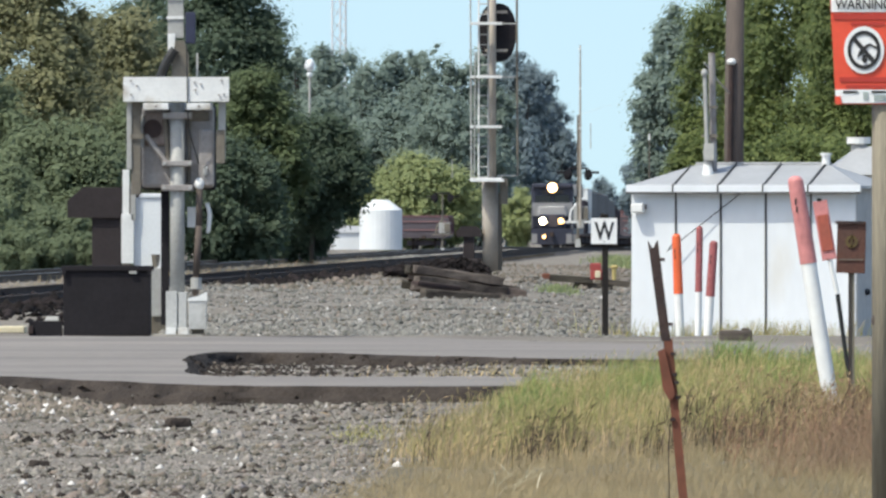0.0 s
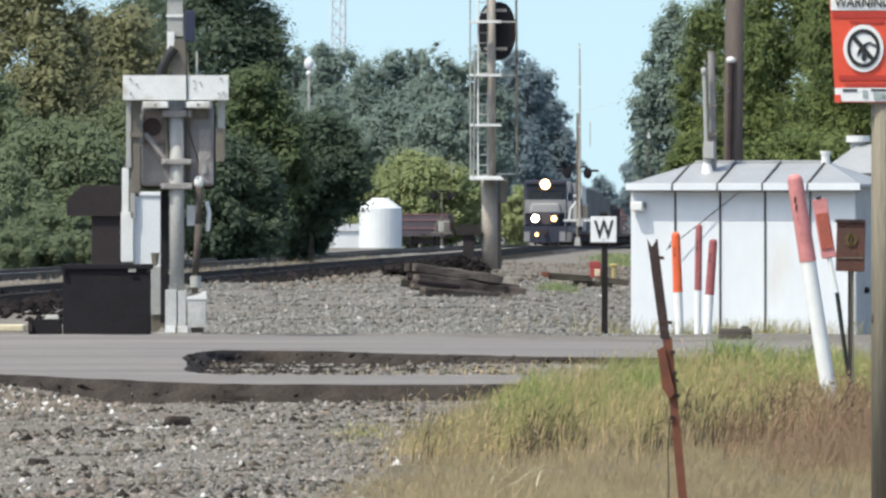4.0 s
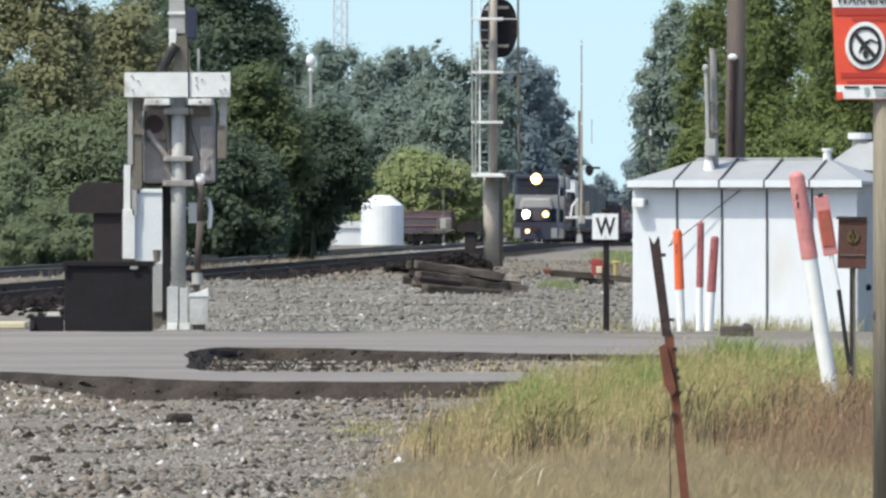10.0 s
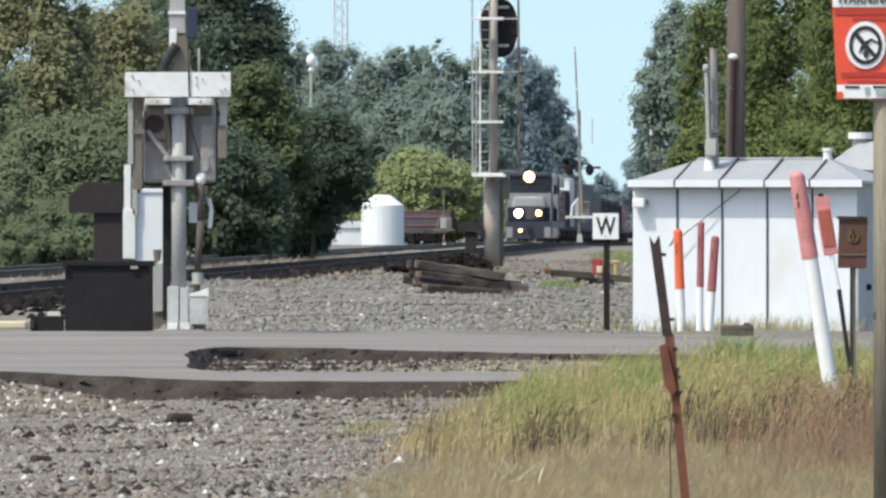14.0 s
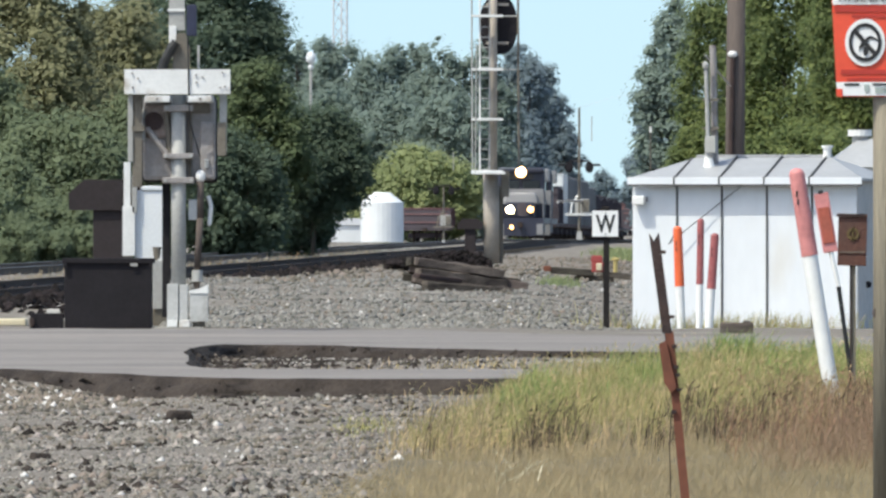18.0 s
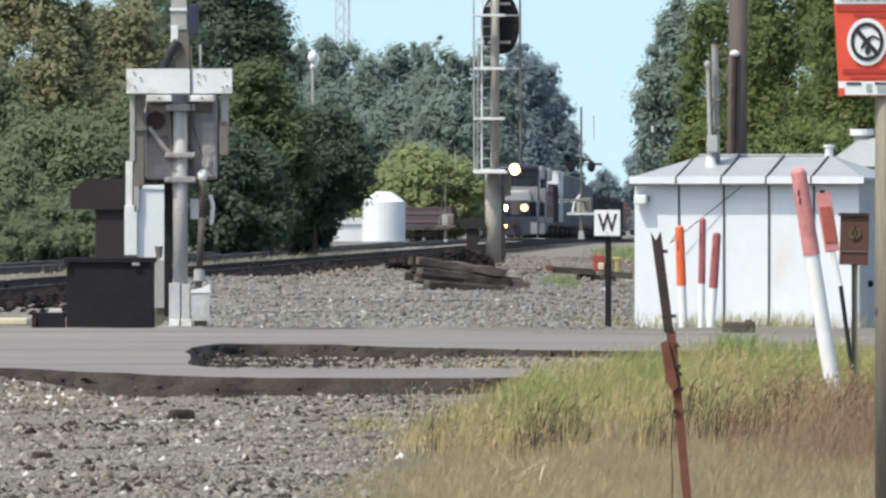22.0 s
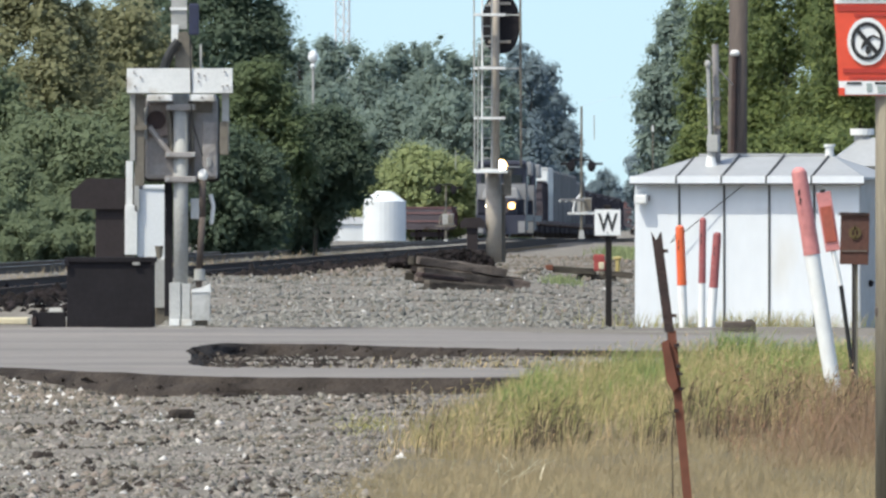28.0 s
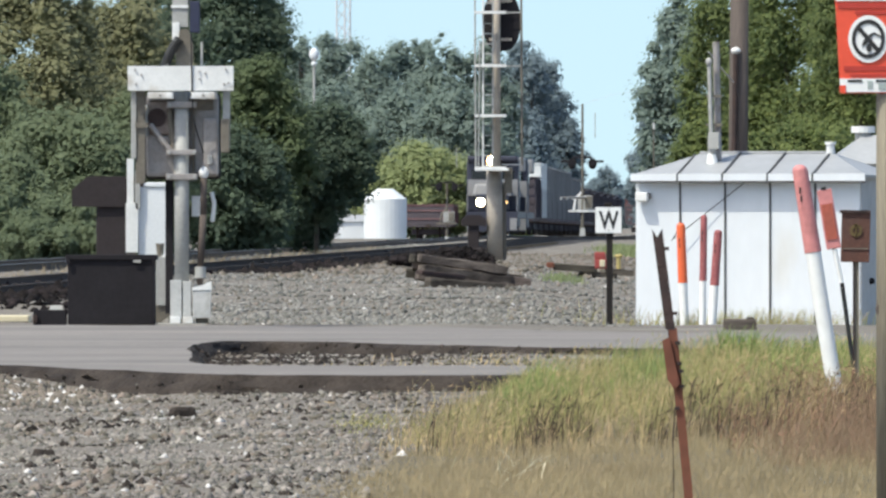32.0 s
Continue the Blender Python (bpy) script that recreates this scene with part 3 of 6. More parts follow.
def grass(name, count, material, place, height, width, label, lean=0.25, heads=0.0, wind=0.10):
    """Blades of three joints that taper and bend, most of them with the wind; heads is the share that carries a seed head.
    Kept as one object."""
    rng = np.random.default_rng(len(name) * 7)
    p = place(rng, count)
    n = len(p)
    h = height(rng, n, p)
    if "bank" in name or "near" in name:
        h = h * (1.0 if "near" in name else np.interp(p[:, 1], [58, 70, 88], [0.55, 0.8, 1.05])) * np.interp(p[:, 0] - bank_edge(p[:, 1]), [-0.2, 0.15, 0.6], [0.35, 0.62, 1.0])
    w = width * rng.uniform(0.6, 1.3, n)
    a = rng.uniform(0, math.pi, n)
    dx, dy = np.cos(a) * w, np.sin(a) * w
    bx, by = rng.normal(wind, lean, n) * h, rng.normal(0, lean, n) * h
    rows = []
    for t, k in ((0, 1.0), (0.45, 0.85), (0.8, 0.6)):
        cx, cy, cz = p[:, 0] + bx * t * t, p[:, 1] + by * t * t, p[:, 2] + h * t * (1 - 0.12 * t)
        rows += [np.stack([cx - dx * k, cy - dy * k, cz], 1), np.stack([cx + dx * k, cy + dy * k, cz], 1)]
    rows.append(np.stack([p[:, 0] + bx, p[:, 1] + by, p[:, 2] + h * 0.9], 1))
    v = np.stack(rows, 1).reshape(-1, 3)
    o = 7 * np.arange(n)[:, None]
    quads, tris = [o + np.array([[0, 1, 3, 2]]), o + np.array([[2, 3, 5, 4]])], o + np.array([[4, 5, 6]])
    if heads:
        k = np.flatnonzero(rng.uniform(0, 1, n) < heads)
        tip = rows[-1][k]
        size = rng.uniform(0.025, 0.06, len(k))
        way = np.stack([bx[k] * 1.6, by[k] * 1.6, h[k] * rng.uniform(0.1, 0.7, len(k))], 1)
        way *= (size / np.linalg.norm(way, axis=1))[:, None]
        fat = rng.uniform(0.0016, 0.0032, len(k))[:, None]
        side = np.stack([np.ones(len(k)), np.zeros(len(k)), -way[:, 0] / np.maximum(way[:, 2], 0.004)], 1)
        side /= np.linalg.norm(side, axis=1)[:, None]
        hv = np.stack([tip - way * 0.3, tip + way * 0.2 - side * fat, tip + way, tip + way * 0.2 + side * fat], 1).reshape(-1, 3)
        quads.append(np.arange(len(k) * 4).reshape(-1, 4) + len(v))
        v = np.concatenate([v, hv])
    return tagged(raw(name, v, (np.concatenate(quads), tris), material), label, "grass", kind="stuff")


def swath(x, y, seed, lo, hi):
    """Share of blades kept, by drifts about a third of a metre wide."""
    v = bumps(x, y * 0.05, 2.6, seed) + 0.5 * bumps(x, y * 0.08, 7.0, seed + 9)
    return np.clip((v - lo) / (hi - lo), 0, 1)


def bank(y0, y1, x0=-9.0, x1=9.0, fray=0.16, drift=None, inset=0.0):
    def place(rng, n):
        tufts = n // 14
        k = rng.integers(0, tufts, n)
        ty = rng.uniform(y0, y1, tufts)
        tx = rng.uniform(-0.036, 0.040, tufts) * ty
        y = ty[k] + rng.normal(0, 0.10, n)
        x = tx[k] + rng.normal(0, 0.055, n)
        k = (x > bank_edge(y) + inset + rng.normal(0, fray, n)) & (x > x0) & (x < x1) & (inside_road(x, y) < -0.1)
        x, y = x[k], y[k]
        if drift:
            k = rng.uniform(0, 1, len(x)) < swath(x, y, *drift)
            x, y = x[k], y[k]
        return np.stack([x, y, ground_z(x, y) - 0.02], 1)
    return place


grass("green_grass_bank", 120000, "grass_green", bank(71, 96, drift=(1.0, -0.55, 0.25), inset=0.1, fray=0.12), lambda r, n, p: 0.10 + 0.24 * r.uniform(0, 1, n) ** 1.6, 0.0019, "yellow-green grass on the bank beside the road", lean=0.15, heads=0.08)
grass("fresh_grass_tufts", 38000, "grass_fresh", bank(78, 97.5, drift=(21.0, -0.3, 0.3), inset=0.35, fray=0.1), lambda r, n, p: 0.12 + 0.26 * r.uniform(0, 1, n) ** 1.5, 0.0025, "fresh green grass tufts at the back of the bank", lean=0.2)
grass("straw_grass_bank", 70000, "grass_straw", bank(69, 97.5, drift=(5.0, -0.5, 0.3)), lambda r, n, p: 0.10 + 0.25 * r.uniform(0, 1, n) ** 1.6, 0.0017, "straw-coloured dry grass on the bank", lean=0.16, heads=0.2)
grass("dry_grass_near", 64000, "grass_tan", bank(54, 69.0), lambda r, n, p: r.uniform(0.05, 0.15, n), 0.0013, "pale dry grass low on the bank", lean=0.35)
grass("brownish_grass", 34000, "grass_brown", bank(68.5, 84, drift=(13.0, -0.35, 0.3)), lambda r, n, p: 0.08 + 0.20 * r.uniform(0, 1, n) ** 1.5, 0.0022, "brownish drifts of withered grass on the bank", lean=0.3)
grass("reddish_grass", 34000, "grass_red", bank(64, 80, x0=1.45, fray=0.5, inset=2.1, drift=(17.0, -0.5, 0.3)), lambda r, n, p: 0.10 + 0.24 * r.uniform(0, 1, n) ** 1.5, 0.0019, "reddish-brown seeding grass on the bank", lean=0.35, heads=0.4)
grass("reddish_fine_grass", 40000, "grass_haze", bank(62, 72, x0=1.6, fray=0.55, inset=2.3), lambda r, n, p: r.uniform(0.12, 0.36, n) * np.interp(p[:, 0], [1.6, 2.3], [0.6, 1.0]), 0.0014, "fine reddish dry grass standing in front of the markers", lean=0.45)
grass("dark_stalks", 900, "stalk", bank(66, 97, drift=(29.0, -0.5, 0.3), inset=0.4), lambda r, n, p: r.uniform(0.12, 0.34, n), 0.0028, "thin dark dry weed stalks among the grass", lean=0.22, heads=0.7)


def patch(x0, y0, rx, ry):
    def place(rng, n):
        x, y = rng.normal(x0, rx, n), rng.normal(y0, ry, n)
        return np.stack([x, y, ground_z(x, y) - 0.01], 1)
    return place


grass("weeds_by_ties", 260, "leaf_light", patch(1.7537, 193, 0.14, 1.5), lambda r, n, p: r.uniform(0.06, 0.20, n), 0.010, "green weeds growing in the ballast")
grass("weeds_far_slope", 1600, "leaf_light", patch(6.129, 430, 0.38, 22.0), lambda r, n, p: r.uniform(0.10, 0.45, n), 0.018, "yellow-green weeds on the slope by the whistle post")
grass("weeds_at_hut", 2600, "grass_green", patch(3.3096, 144.5, 0.75, 0.8), lambda r, n, p: 0.04 + 0.34 * r.uniform(0, 1, n) ** 2.6, 0.0035, "sparse dry weeds along the foot of the hut")
grass("dead_weeds_at_hut", 1800, "grass_brown", patch(3.3738, 144.6, 0.7, 0.5), lambda r, n, p: 0.03 + 0.32 * r.uniform(0, 1, n) ** 2.4, 0.004, "brown dead weeds along the foot of the hut")
grass("weeds_in_hollow", 300, "grass_straw", patch(0.5374, 104, 0.9, 2.0), lambda r, n, p: r.uniform(0.03, 0.10, n), 0.005, "sparse dry weeds in the gravel hollow")
grass("weeds_on_lot", 500, "grass_green", patch(-0.5131, 80, 0.10, 2.0), lambda r, n, p: r.uniform(0.02, 0.06, n), 0.003, "small green weeds on the gravel lot")


grass("brown_stems", 1300, "stalk", bank(68.2, 73, drift=(33.0, -0.4, 0.5), inset=0.25), lambda r, n, p: r.uniform(0.17, 0.32, n), 0.0036, "short brown stems standing in the grass", lean=0.10, heads=0.6)
grass("stem_clusters", 1300, "stalk", bank(67.2, 69.6, drift=(41.0, -0.3, 0.5), inset=0.2), lambda r, n, p: r.uniform(0.13, 0.25, n), 0.0038, "clusters of short dark stems in the grass", lean=0.08, heads=0.5)
grass("arching_straws", 1400, "grass_straw", bank(66, 92), lambda r, n, p: r.uniform(0.14, 0.36, n), 0.0018, "fine bleached straws arching out of the grass", lean=0.6, heads=1.0, wind=0.3)
grass("bleached_straws", 14, "straw_pale", patch(0.25, 63, 0.10, 1.5), lambda r, n, p: r.uniform(0.10, 0.22, n), 0.0030, "a few bleached bent straws in the grass", lean=0.9)
grass("tall_roadside_weeds", 2600, "grass_fresh", patch(2.5, 91.0, 0.30, 0.8), lambda r, n, p: 0.10 + 0.26 * r.uniform(0, 1, n) ** 2, 0.003, "tall green weeds where the bank meets the road", lean=0.22)
grass("tall_roadside_weeds", 700, "grass_fresh", patch(2.03, 90.0, 0.10, 0.4), lambda r, n, p: 0.14 + 0.28 * r.uniform(0, 1, n), 0.004, "tall green weed clump where the bank meets the road", lean=0.25)


def chunk(x, y, w, h, label, material):
    """A broken lump lying on the gravel."""
    t = thing("rubble_lump", pose(x, y, float(ground_z(np.array([x]), np.array([y]))[0]) - 0.01, 0, 0, 20), label, "rubble")
    bm = box(0, 0, 0, w, w * 0.7, h, bevel=h * 0.22, taper=0.8)
    for v in bm.verts:
        v.co += noise.noise_vector(v.co * 14 + Vector((x, y, 0))) * h * 0.22
    part("lump", bm, material, t)
    part("flake", box(-w * 0.45, -w * 0.2, 0, w * 0.5, w * 0.4, h * 0.4, bevel=h * 0.1), material, t)
    return t


chunk(-1.7339, 83, 0.17, 0.075, "dark lump of broken asphalt on the gravel", "edge")
chunk(-1.7382, 72, 0.11, 0.035, "short dark brown timber scrap on the gravel", "tie")
chunk(-2.2103, 69.5, 0.11, 0.04, "dark lump of broken asphalt on the gravel", "edge")
chunk(-1.5736, 92, 0.14, 0.03, "flat dark piece of broken asphalt", "edge")


# ---- railway ----
SLOPE = 0.0247
GRADE = 0.00036      # the line falls away very slightly
TRACK = pose(0, 0, 0, -math.degrees(math.atan(GRADE)), 0, -math.degrees(math.atan(SLOPE)))


def bend(y):
    """The line eases to the right beyond the far crossing."""
    return 0.0047 * max(0.0, y - 735.0)


def dip(y):
    """The land and the line sink a little beyond the far crossing."""
    return 0.0017 * min(max(0.0, y - 740.0), 400.0)


def main_x(y):
    return -15.6 + SLOPE * y + bend(y)


def railway(name, off, y0, y1, label, bed_z, worn=True, bed="bed", steel="rail", fill=-0.12):
    """A track: ballast bed, timber ties, two rails. Its own y axis runs along it."""
    t = thing(name, Matrix.Translation((main_x(0) + off, 0, bed_z)) @ TRACK, label, "railway track", kind="structure")
    stations = sorted([y0 + (y1 - y0) * (i / 60) ** 1.8 for i in range(61)] + [735.0] * (y0 < 735 < y1))

    def sweep(part_name, prof, material, parent, closed=True, rough=0.0, text=""):
        bm = bmesh.new()
        rows = [[bm.verts.new((x + bend(y) + random.uniform(-rough, rough) * 3, y, z - dip(y) + random.uniform(-rough, rough))) for x, z in prof] for y in stations]
        n = len(prof)
        for a, b in zip(rows, rows[1:]):
            for i in range(n if closed else n - 1):
                bm.faces.new((a[i], a[(i + 1) % n], b[(i + 1) % n], b[i]))
        bmesh.ops.recalc_face_normals(bm, faces=bm.faces)
        return part(part_name, bm, material, parent, text)

    sweep("ballast_bed", [(-3.0, -0.55), (-1.75, fill), (1.75, fill), (3.4, -0.50)], bed, t, False, 0.03)
    k = np.arange(y0, min(y1, 620), 0.55)
    c = np.array([(-1, -1, -1), (1, -1, -1), (1, 1, -1), (-1, 1, -1), (-1, -1, 1), (1, -1, 1), (1, 1, 1), (-1, 1, 1)]) * (1.3, 0.115, 0.09)
    q = np.array([(4, 5, 6, 7), (0, 4, 7, 3), (1, 2, 6, 5), (0, 1, 5, 4)])
    v = c[None] + np.stack([np.random.normal(0, 0.04, len(k)), k, np.full(len(k), -0.13)], 1)[:, None, :]
    f = (q[None] + 8 * np.arange(len(k))[:, None, None]).reshape(-1, 4)
    ties = raw("ties", v.reshape(-1, 3), f, "tie", t)
    tagged(ties, "creosoted timber ties", kind="stuff")
    for x in (-0.752, 0.752):
        sec = [(-0.065, -0.04), (0.065, -0.04), (0.065, -0.02), (0.012, -0.01), (0.012, 0.10), (0.035, 0.11), (0.035, 0.13), (-0.035, 0.13), (-0.035, 0.11), (-0.012, 0.10), (-0.012, -0.01), (-0.065, -0.02)]
        r = sweep("rail", [(x + p, z) for p, z in sec], steel, t)
        if worn:
            sweep("rail_head", [(x - 0.028, 0.131), (x + 0.028, 0.131), (x + 0.028, 0.138), (x - 0.028, 0.138)], "railtop", r, text="shiny worn running surface")
    return t


railway("main_track", 0.0, 110, 2600, "main line of rusty rails in full grey ballast", 0.15, True, "gravel", "dustyrail", -0.02)
railway("side_track", 4.4, 110, 1000, "side track of rusty rails on dark ballast", 0.12, False)


def shoulder_place(rng, n):
    y = 130 + 330 * rng.uniform(0, 1, n) ** 1.4
    x = -11.2 + SLOPE * y + rng.uniform(-1.6, 3.0, n)
    z = 0.12 - GRADE * y - 0.10 - 0.23 * np.clip(x + 11.2 - SLOPE * y - 1.75, 0, 2)
    return np.stack([x, y, z], 1)


scatter_stones("siding_debris", 8000, shoulder_place, lambda r, n, p: 0.05 + 0.17 * r.uniform(0, 1, n) ** 4, "dark dirty ballast and debris along the side track", "heap")


def near_debris_place(rng, n):
    """The dirty shoulder of the side track where it passes behind the relay case."""
    y = rng.uniform(147, 230, n)
    x = -11.2 + SLOPE * y + rng.uniform(-5.6, 4.4, n)
    k = x < -0.1 - 0.0232 * y
    x, y = x[k], y[k]
    return np.stack([x, y, np.maximum(ground_z(x, y, True) + 0.01, np.where(x < -9.4 + SLOPE * y, 0.03, -1) - GRADE * y)], 1)


scatter_stones("shoulder_debris", 7000, near_debris_place, lambda r, n, p: 0.04 + 0.10 * r.uniform(0, 1, n) ** 3, "dark oily ballast on the shoulder of the side track", "heap")


def heap_place(rng, n):
    y = 125 + 330 * rng.uniform(0, 1, n) ** 1.4
    off = rng.uniform(0.85, 1.75, n)
    k = bumps(y * 0.3, off * 2, 1.0, 7.0) > -0.25
    y, off = y[k], off[k]
    return np.stack([-11.2 + SLOPE * y + off, y, 0.12 - GRADE * y - 0.04 * off], 1)


scatter_stones("siding_heap", 7000, heap_place, lambda r, n, p: 0.05 + 0.13 * r.uniform(0, 1, n) ** 3, "ragged dark heap of ballast along the side track rail", "heap")
chunk(3.72, 145.4, 0.20, 0.09, "brown clod of soil and weeds at the hut's foot", "soil")
chunk(2.8586, 145.2, 0.12, 0.08, "small brown clod of soil at the foot of the hut", "soil")


def between_tracks(rng, n):
    y = 150 + 300 * rng.uniform(0, 1, n) ** 1.3
    off = rng.normal(2.3, 0.5, n)
    return np.stack([main_x(0) + SLOPE * y + off, y, 0.15 - GRADE * y - 0.12 - 0.2 * np.abs(off - 2.0)], 1)


grass("weeds_between_tracks", 6000, "grass_brown", between_tracks, lambda r, n, p: 0.10 + 0.30 * r.uniform(0, 1, n) ** 2, 0.007, "brown dry weeds standing between the two tracks", lean=0.3)


def main_place(rng, n):
    y = 125 + 420 * rng.uniform(0, 1, n) ** 1.4
    off = rng.uniform(-1.6, 2.6, n)
    return np.stack([main_x(0) + SLOPE * y + off, y, 0.15 - GRADE * y - 0.03 - 0.22 * np.clip(off - 1.7, 0, 2)], 1)


scatter_stones("main_line_ballast", 6000, main_place, lambda r, n, p: 0.03 + 0.07 * r.uniform(0, 1, n) ** 3, "dusty grey ballast of the main line", "ballast")


# ---- beside the crossing ----
def crossing_mast():
    """Gate mast seen from behind: a steel mast, the gate mechanism, its white counterweight beam and arms."""
    t = thing("crossing_gate_mast", pose(-2.8471, 136, 0.0), "grey steel crossing gate mast with a white counterweight beam", "crossing gate")
    part("mast", tube((0, 0, 0.1), (0.0, 0, 2.4837), 0.0787, seg=20), "galv", t, smooth=True)
    part("footing", box(0, 0, -0.12, 0.5, 0.5, 0.119), "concrete", t)
    base = part("mast_base", box(-0.0606, 0, 0, 0.1212, 0.26, 0.4604, bevel=0.008), "casting", t, "pale grey cast base")
    box_b = part("base_cover", box(0.0545, 0.01, 0, 0.0909, 0.25, 0.4483, bevel=0.008), "casting", t)
    for i in (-1, 1):
        part("base_foot", box(i * 0.0666, -0.02, 0, 0.109, 0.34, 0.0727, bevel=0.006), "white", base)
    jb = part("junction_box", box(0.2181, -0.02, 0.0545, 0.1938, 0.2, 0.3635 - 0.0545, bevel=0.006), "casting", t, "pale grey metal junction box")
    part("lid", plate([(0.109, 0.3574), (0.3211, 0.3574), (0.315, 0.4543), (0.2302, 0.4119), (0.1212, 0.3877)], -0.13, 0.22), "white", jb)
    part("leg", box(0.2181, 0, 0, 0.1333, 0.12, 0.0606), "dirty", jb)
    # mechanism
    mech = part("gate_mechanism", box(0.0061, 0.24, 1.5689, 0.7754, 0.30, 0.8905, bevel=0.045), "grey", t, "weathered grey gate mechanism housing")
    part("mechanism_lid", box(0.0061, 0.16, 2.405, 0.739, 0.32, 0.075, bevel=0.012), "white", mech)
    for hx in (262, 280, 352, 366):
        part("hinge", box((hx - 314) * 0.0061, -0.02, 2.40, 0.0545, 0.05, 0.075), "white", mech)
    for x0, w in ((-0.225, 0.27), (0.235, 0.25)):
        lip = part("lid_lip", box(x0, -0.215, 2.405, w, 0.05, 0.07, bevel=0.008), "white", mech, "white lip of the lid")
        for dx in (-0.3, 0.3):
            part("lip_bracket", box(x0 + dx * w, -0.06, 2.42, 0.04, 0.27, 0.03), "grey", lip)
        part("lip_bolt", tube((x0, -0.25, 2.44), (x0, -0.238, 2.44), 0.012, seg=6), "dirty", lip)
    # Slightly larger black box puts the housing's shadowed outline into colour.
    part("housing_shade_rim", box(0.0061, 0.27, 1.545, 0.81, 0.22, 0.93, bevel=0.05), "black", mech, "black rim drawing the housing's shadowed outline")
    part("crank_cover", box(-0.235, 0.075, 2.02, 0.24, 0.05, 0.36, bevel=0.03), "crank", mech, "rust-stained cover over the crank")
    part("centre_rib", box(0.125, 0.075, 1.62, 0.035, 0.06, 0.70, bevel=0.01), "dirty", mech)
    part("latch", box(0.30, 0.0, 1.70, 0.05, 0.05, 0.10, bevel=0.01), "galv", mech)
    part("hasp", box(-0.375, 0.07, 2.0, 0.035, 0.05, 0.34, bevel=0.01), "galv", mech)
    part("gear_cover", disc(-0.2665, 2.205, 0, 0.10, 0.025, 0.05, 24), "rust", mech, "dark round crank cover")
    part("crank_rod", tube((-0.3392, 0.03, 2.1323), (-0.109, 0.0, 1.8294), 0.0303, seg=10), "grey", mech)
    part("inner_rod", tube((-0.1333, 0.04, 2.3019), (-0.0909, 0.04, 1.8537), 0.0303, seg=10), "dirty", mech)
    part("side_cover", box(0.3089, 0.06, 1.5871, 0.1575, 0.10, 0.6058, bevel=0.02), "grey", mech)
    part("upper_recess", box(0.1878, 0.06, 2.2898, 0.3029, 0.05, 0.1333, bevel=0.01), "dirty", mech)
    for hz, w, h in ((208, 52, 12), (292, 54, 10), (335, 56, 11)):
        c = part("clamp", box(0, 0.0, (592 - hz) * 0.0061 - h * 0.003, w * 0.0061, 0.22, h * 0.0061, bevel=0.012), "grey", t, "grey pipe clamp")
        for i in (-1, 1):
            part("clamp_bolt", tube((i * w * 0.0025, -0.14, (592 - hz) * 0.0061), (i * w * 0.0025, -0.10, (592 - hz) * 0.0061), 0.0194, seg=6), "galv", c)
    # counterweight beam and arms
    beam = part("counterweight_beam", box(-0.0091, -0.16, 2.4897, 1.1328, 0.10, 0.2484, bevel=0.006), "white", t, "white counterweight beam with bolts")
    part("beam_flange", box(-0.0091, -0.13, 2.7381, 1.1328, 0.16, 0.0182), "white", beam)
    for hx, hz in ((233, 147), (234, 172), (244, 156), (345, 150), (356, 153), (346, 163), (392, 146), (396, 170), (388, 172)):
        part("bolt", tube(((hx - 314) * 0.0061, -0.23, (592 - hz) * 0.0061), ((hx - 314) * 0.0061, -0.20, (592 - hz) * 0.0061), 0.0115, seg=6), "grey", beam)
    la = part("counterweight_arm", box(-0.4422, -0.06, 1.4962, 0.103, 0.05, 0.9995, bevel=0.006), "dirty", t, "grimy grey side arm")
    part("arm_edge", box(-0.5149, -0.06, 1.7688, 0.0545, 0.09, 0.7148, bevel=0.005), "galv", la)
    part("arm_hinge", box(-0.4301, -0.09, 2.096, 0.1333, 0.05, 0.0545), "dirty", la)
    ra = part("counterweight_arm", box(0.4786, -0.06, 1.8779, 0.0787, 0.06, 0.6179, bevel=0.005), "galv", t)
    part("arm_weight", box(0.4664, -0.07, 1.8297, 0.095, 0.12, 0.36, bevel=0.01), "dirty", ra)
    # gate arm, raised
    part("arm_bracket", plate([(-0.0606, 2.7381), (0.1212, 2.7381), (0.1212, 2.9925), (0.0727, 3.15), (-0.0182, 3.15), (-0.0606, 2.9319)], -0.08, 0.08), "dirty", t, "greenish grey arm bracket")
    arm = part("raised_arm", box(-0.0182, 0.02, 3.1742, 0.1757, 0.05, 2.9077, bevel=0.006, taper=0.5), "galv", t, "pale grey raised gate arm")
    part("arm_strut", box(-0.0636, 0.0, 2.8835, 0.0787, 0.06, 0.3392, bevel=0.005), "white", arm)
    for hz in (38, 4, -40):
        part("arm_splice", box(-0.0242, -0.012, (592 - hz) * 0.0061, 0.1878, 0.02, 0.0303), "white", arm)
    lamp = part("lamp_hood", box(0.1393, 0.02, 3.1136, 0.109, 0.12, 0.3392, bevel=0.015), "blue", t, "dark blue lamp housing")
    part("lamp_stem", box(0.212, 0.02, 2.7381, 0.0242, 0.03, 0.2787), "galv", lamp)
    part("cable", bent([(-0.02, -0.13, 3.05), (-0.075, -0.13, 2.98), (-0.14, -0.13, 2.86), (-0.185, -0.12, 2.735)], 0.052, 10), "rubber", t, "black curved cable")
    part("drop_wire", bent([(0.103, -0.225, 3.1015), (0.1151, -0.225, 2.4837), (0.1212, -0.14, 2.1929), (0.2302, -0.1, 1.8294)], 0.0079, 6), "rubber", t)
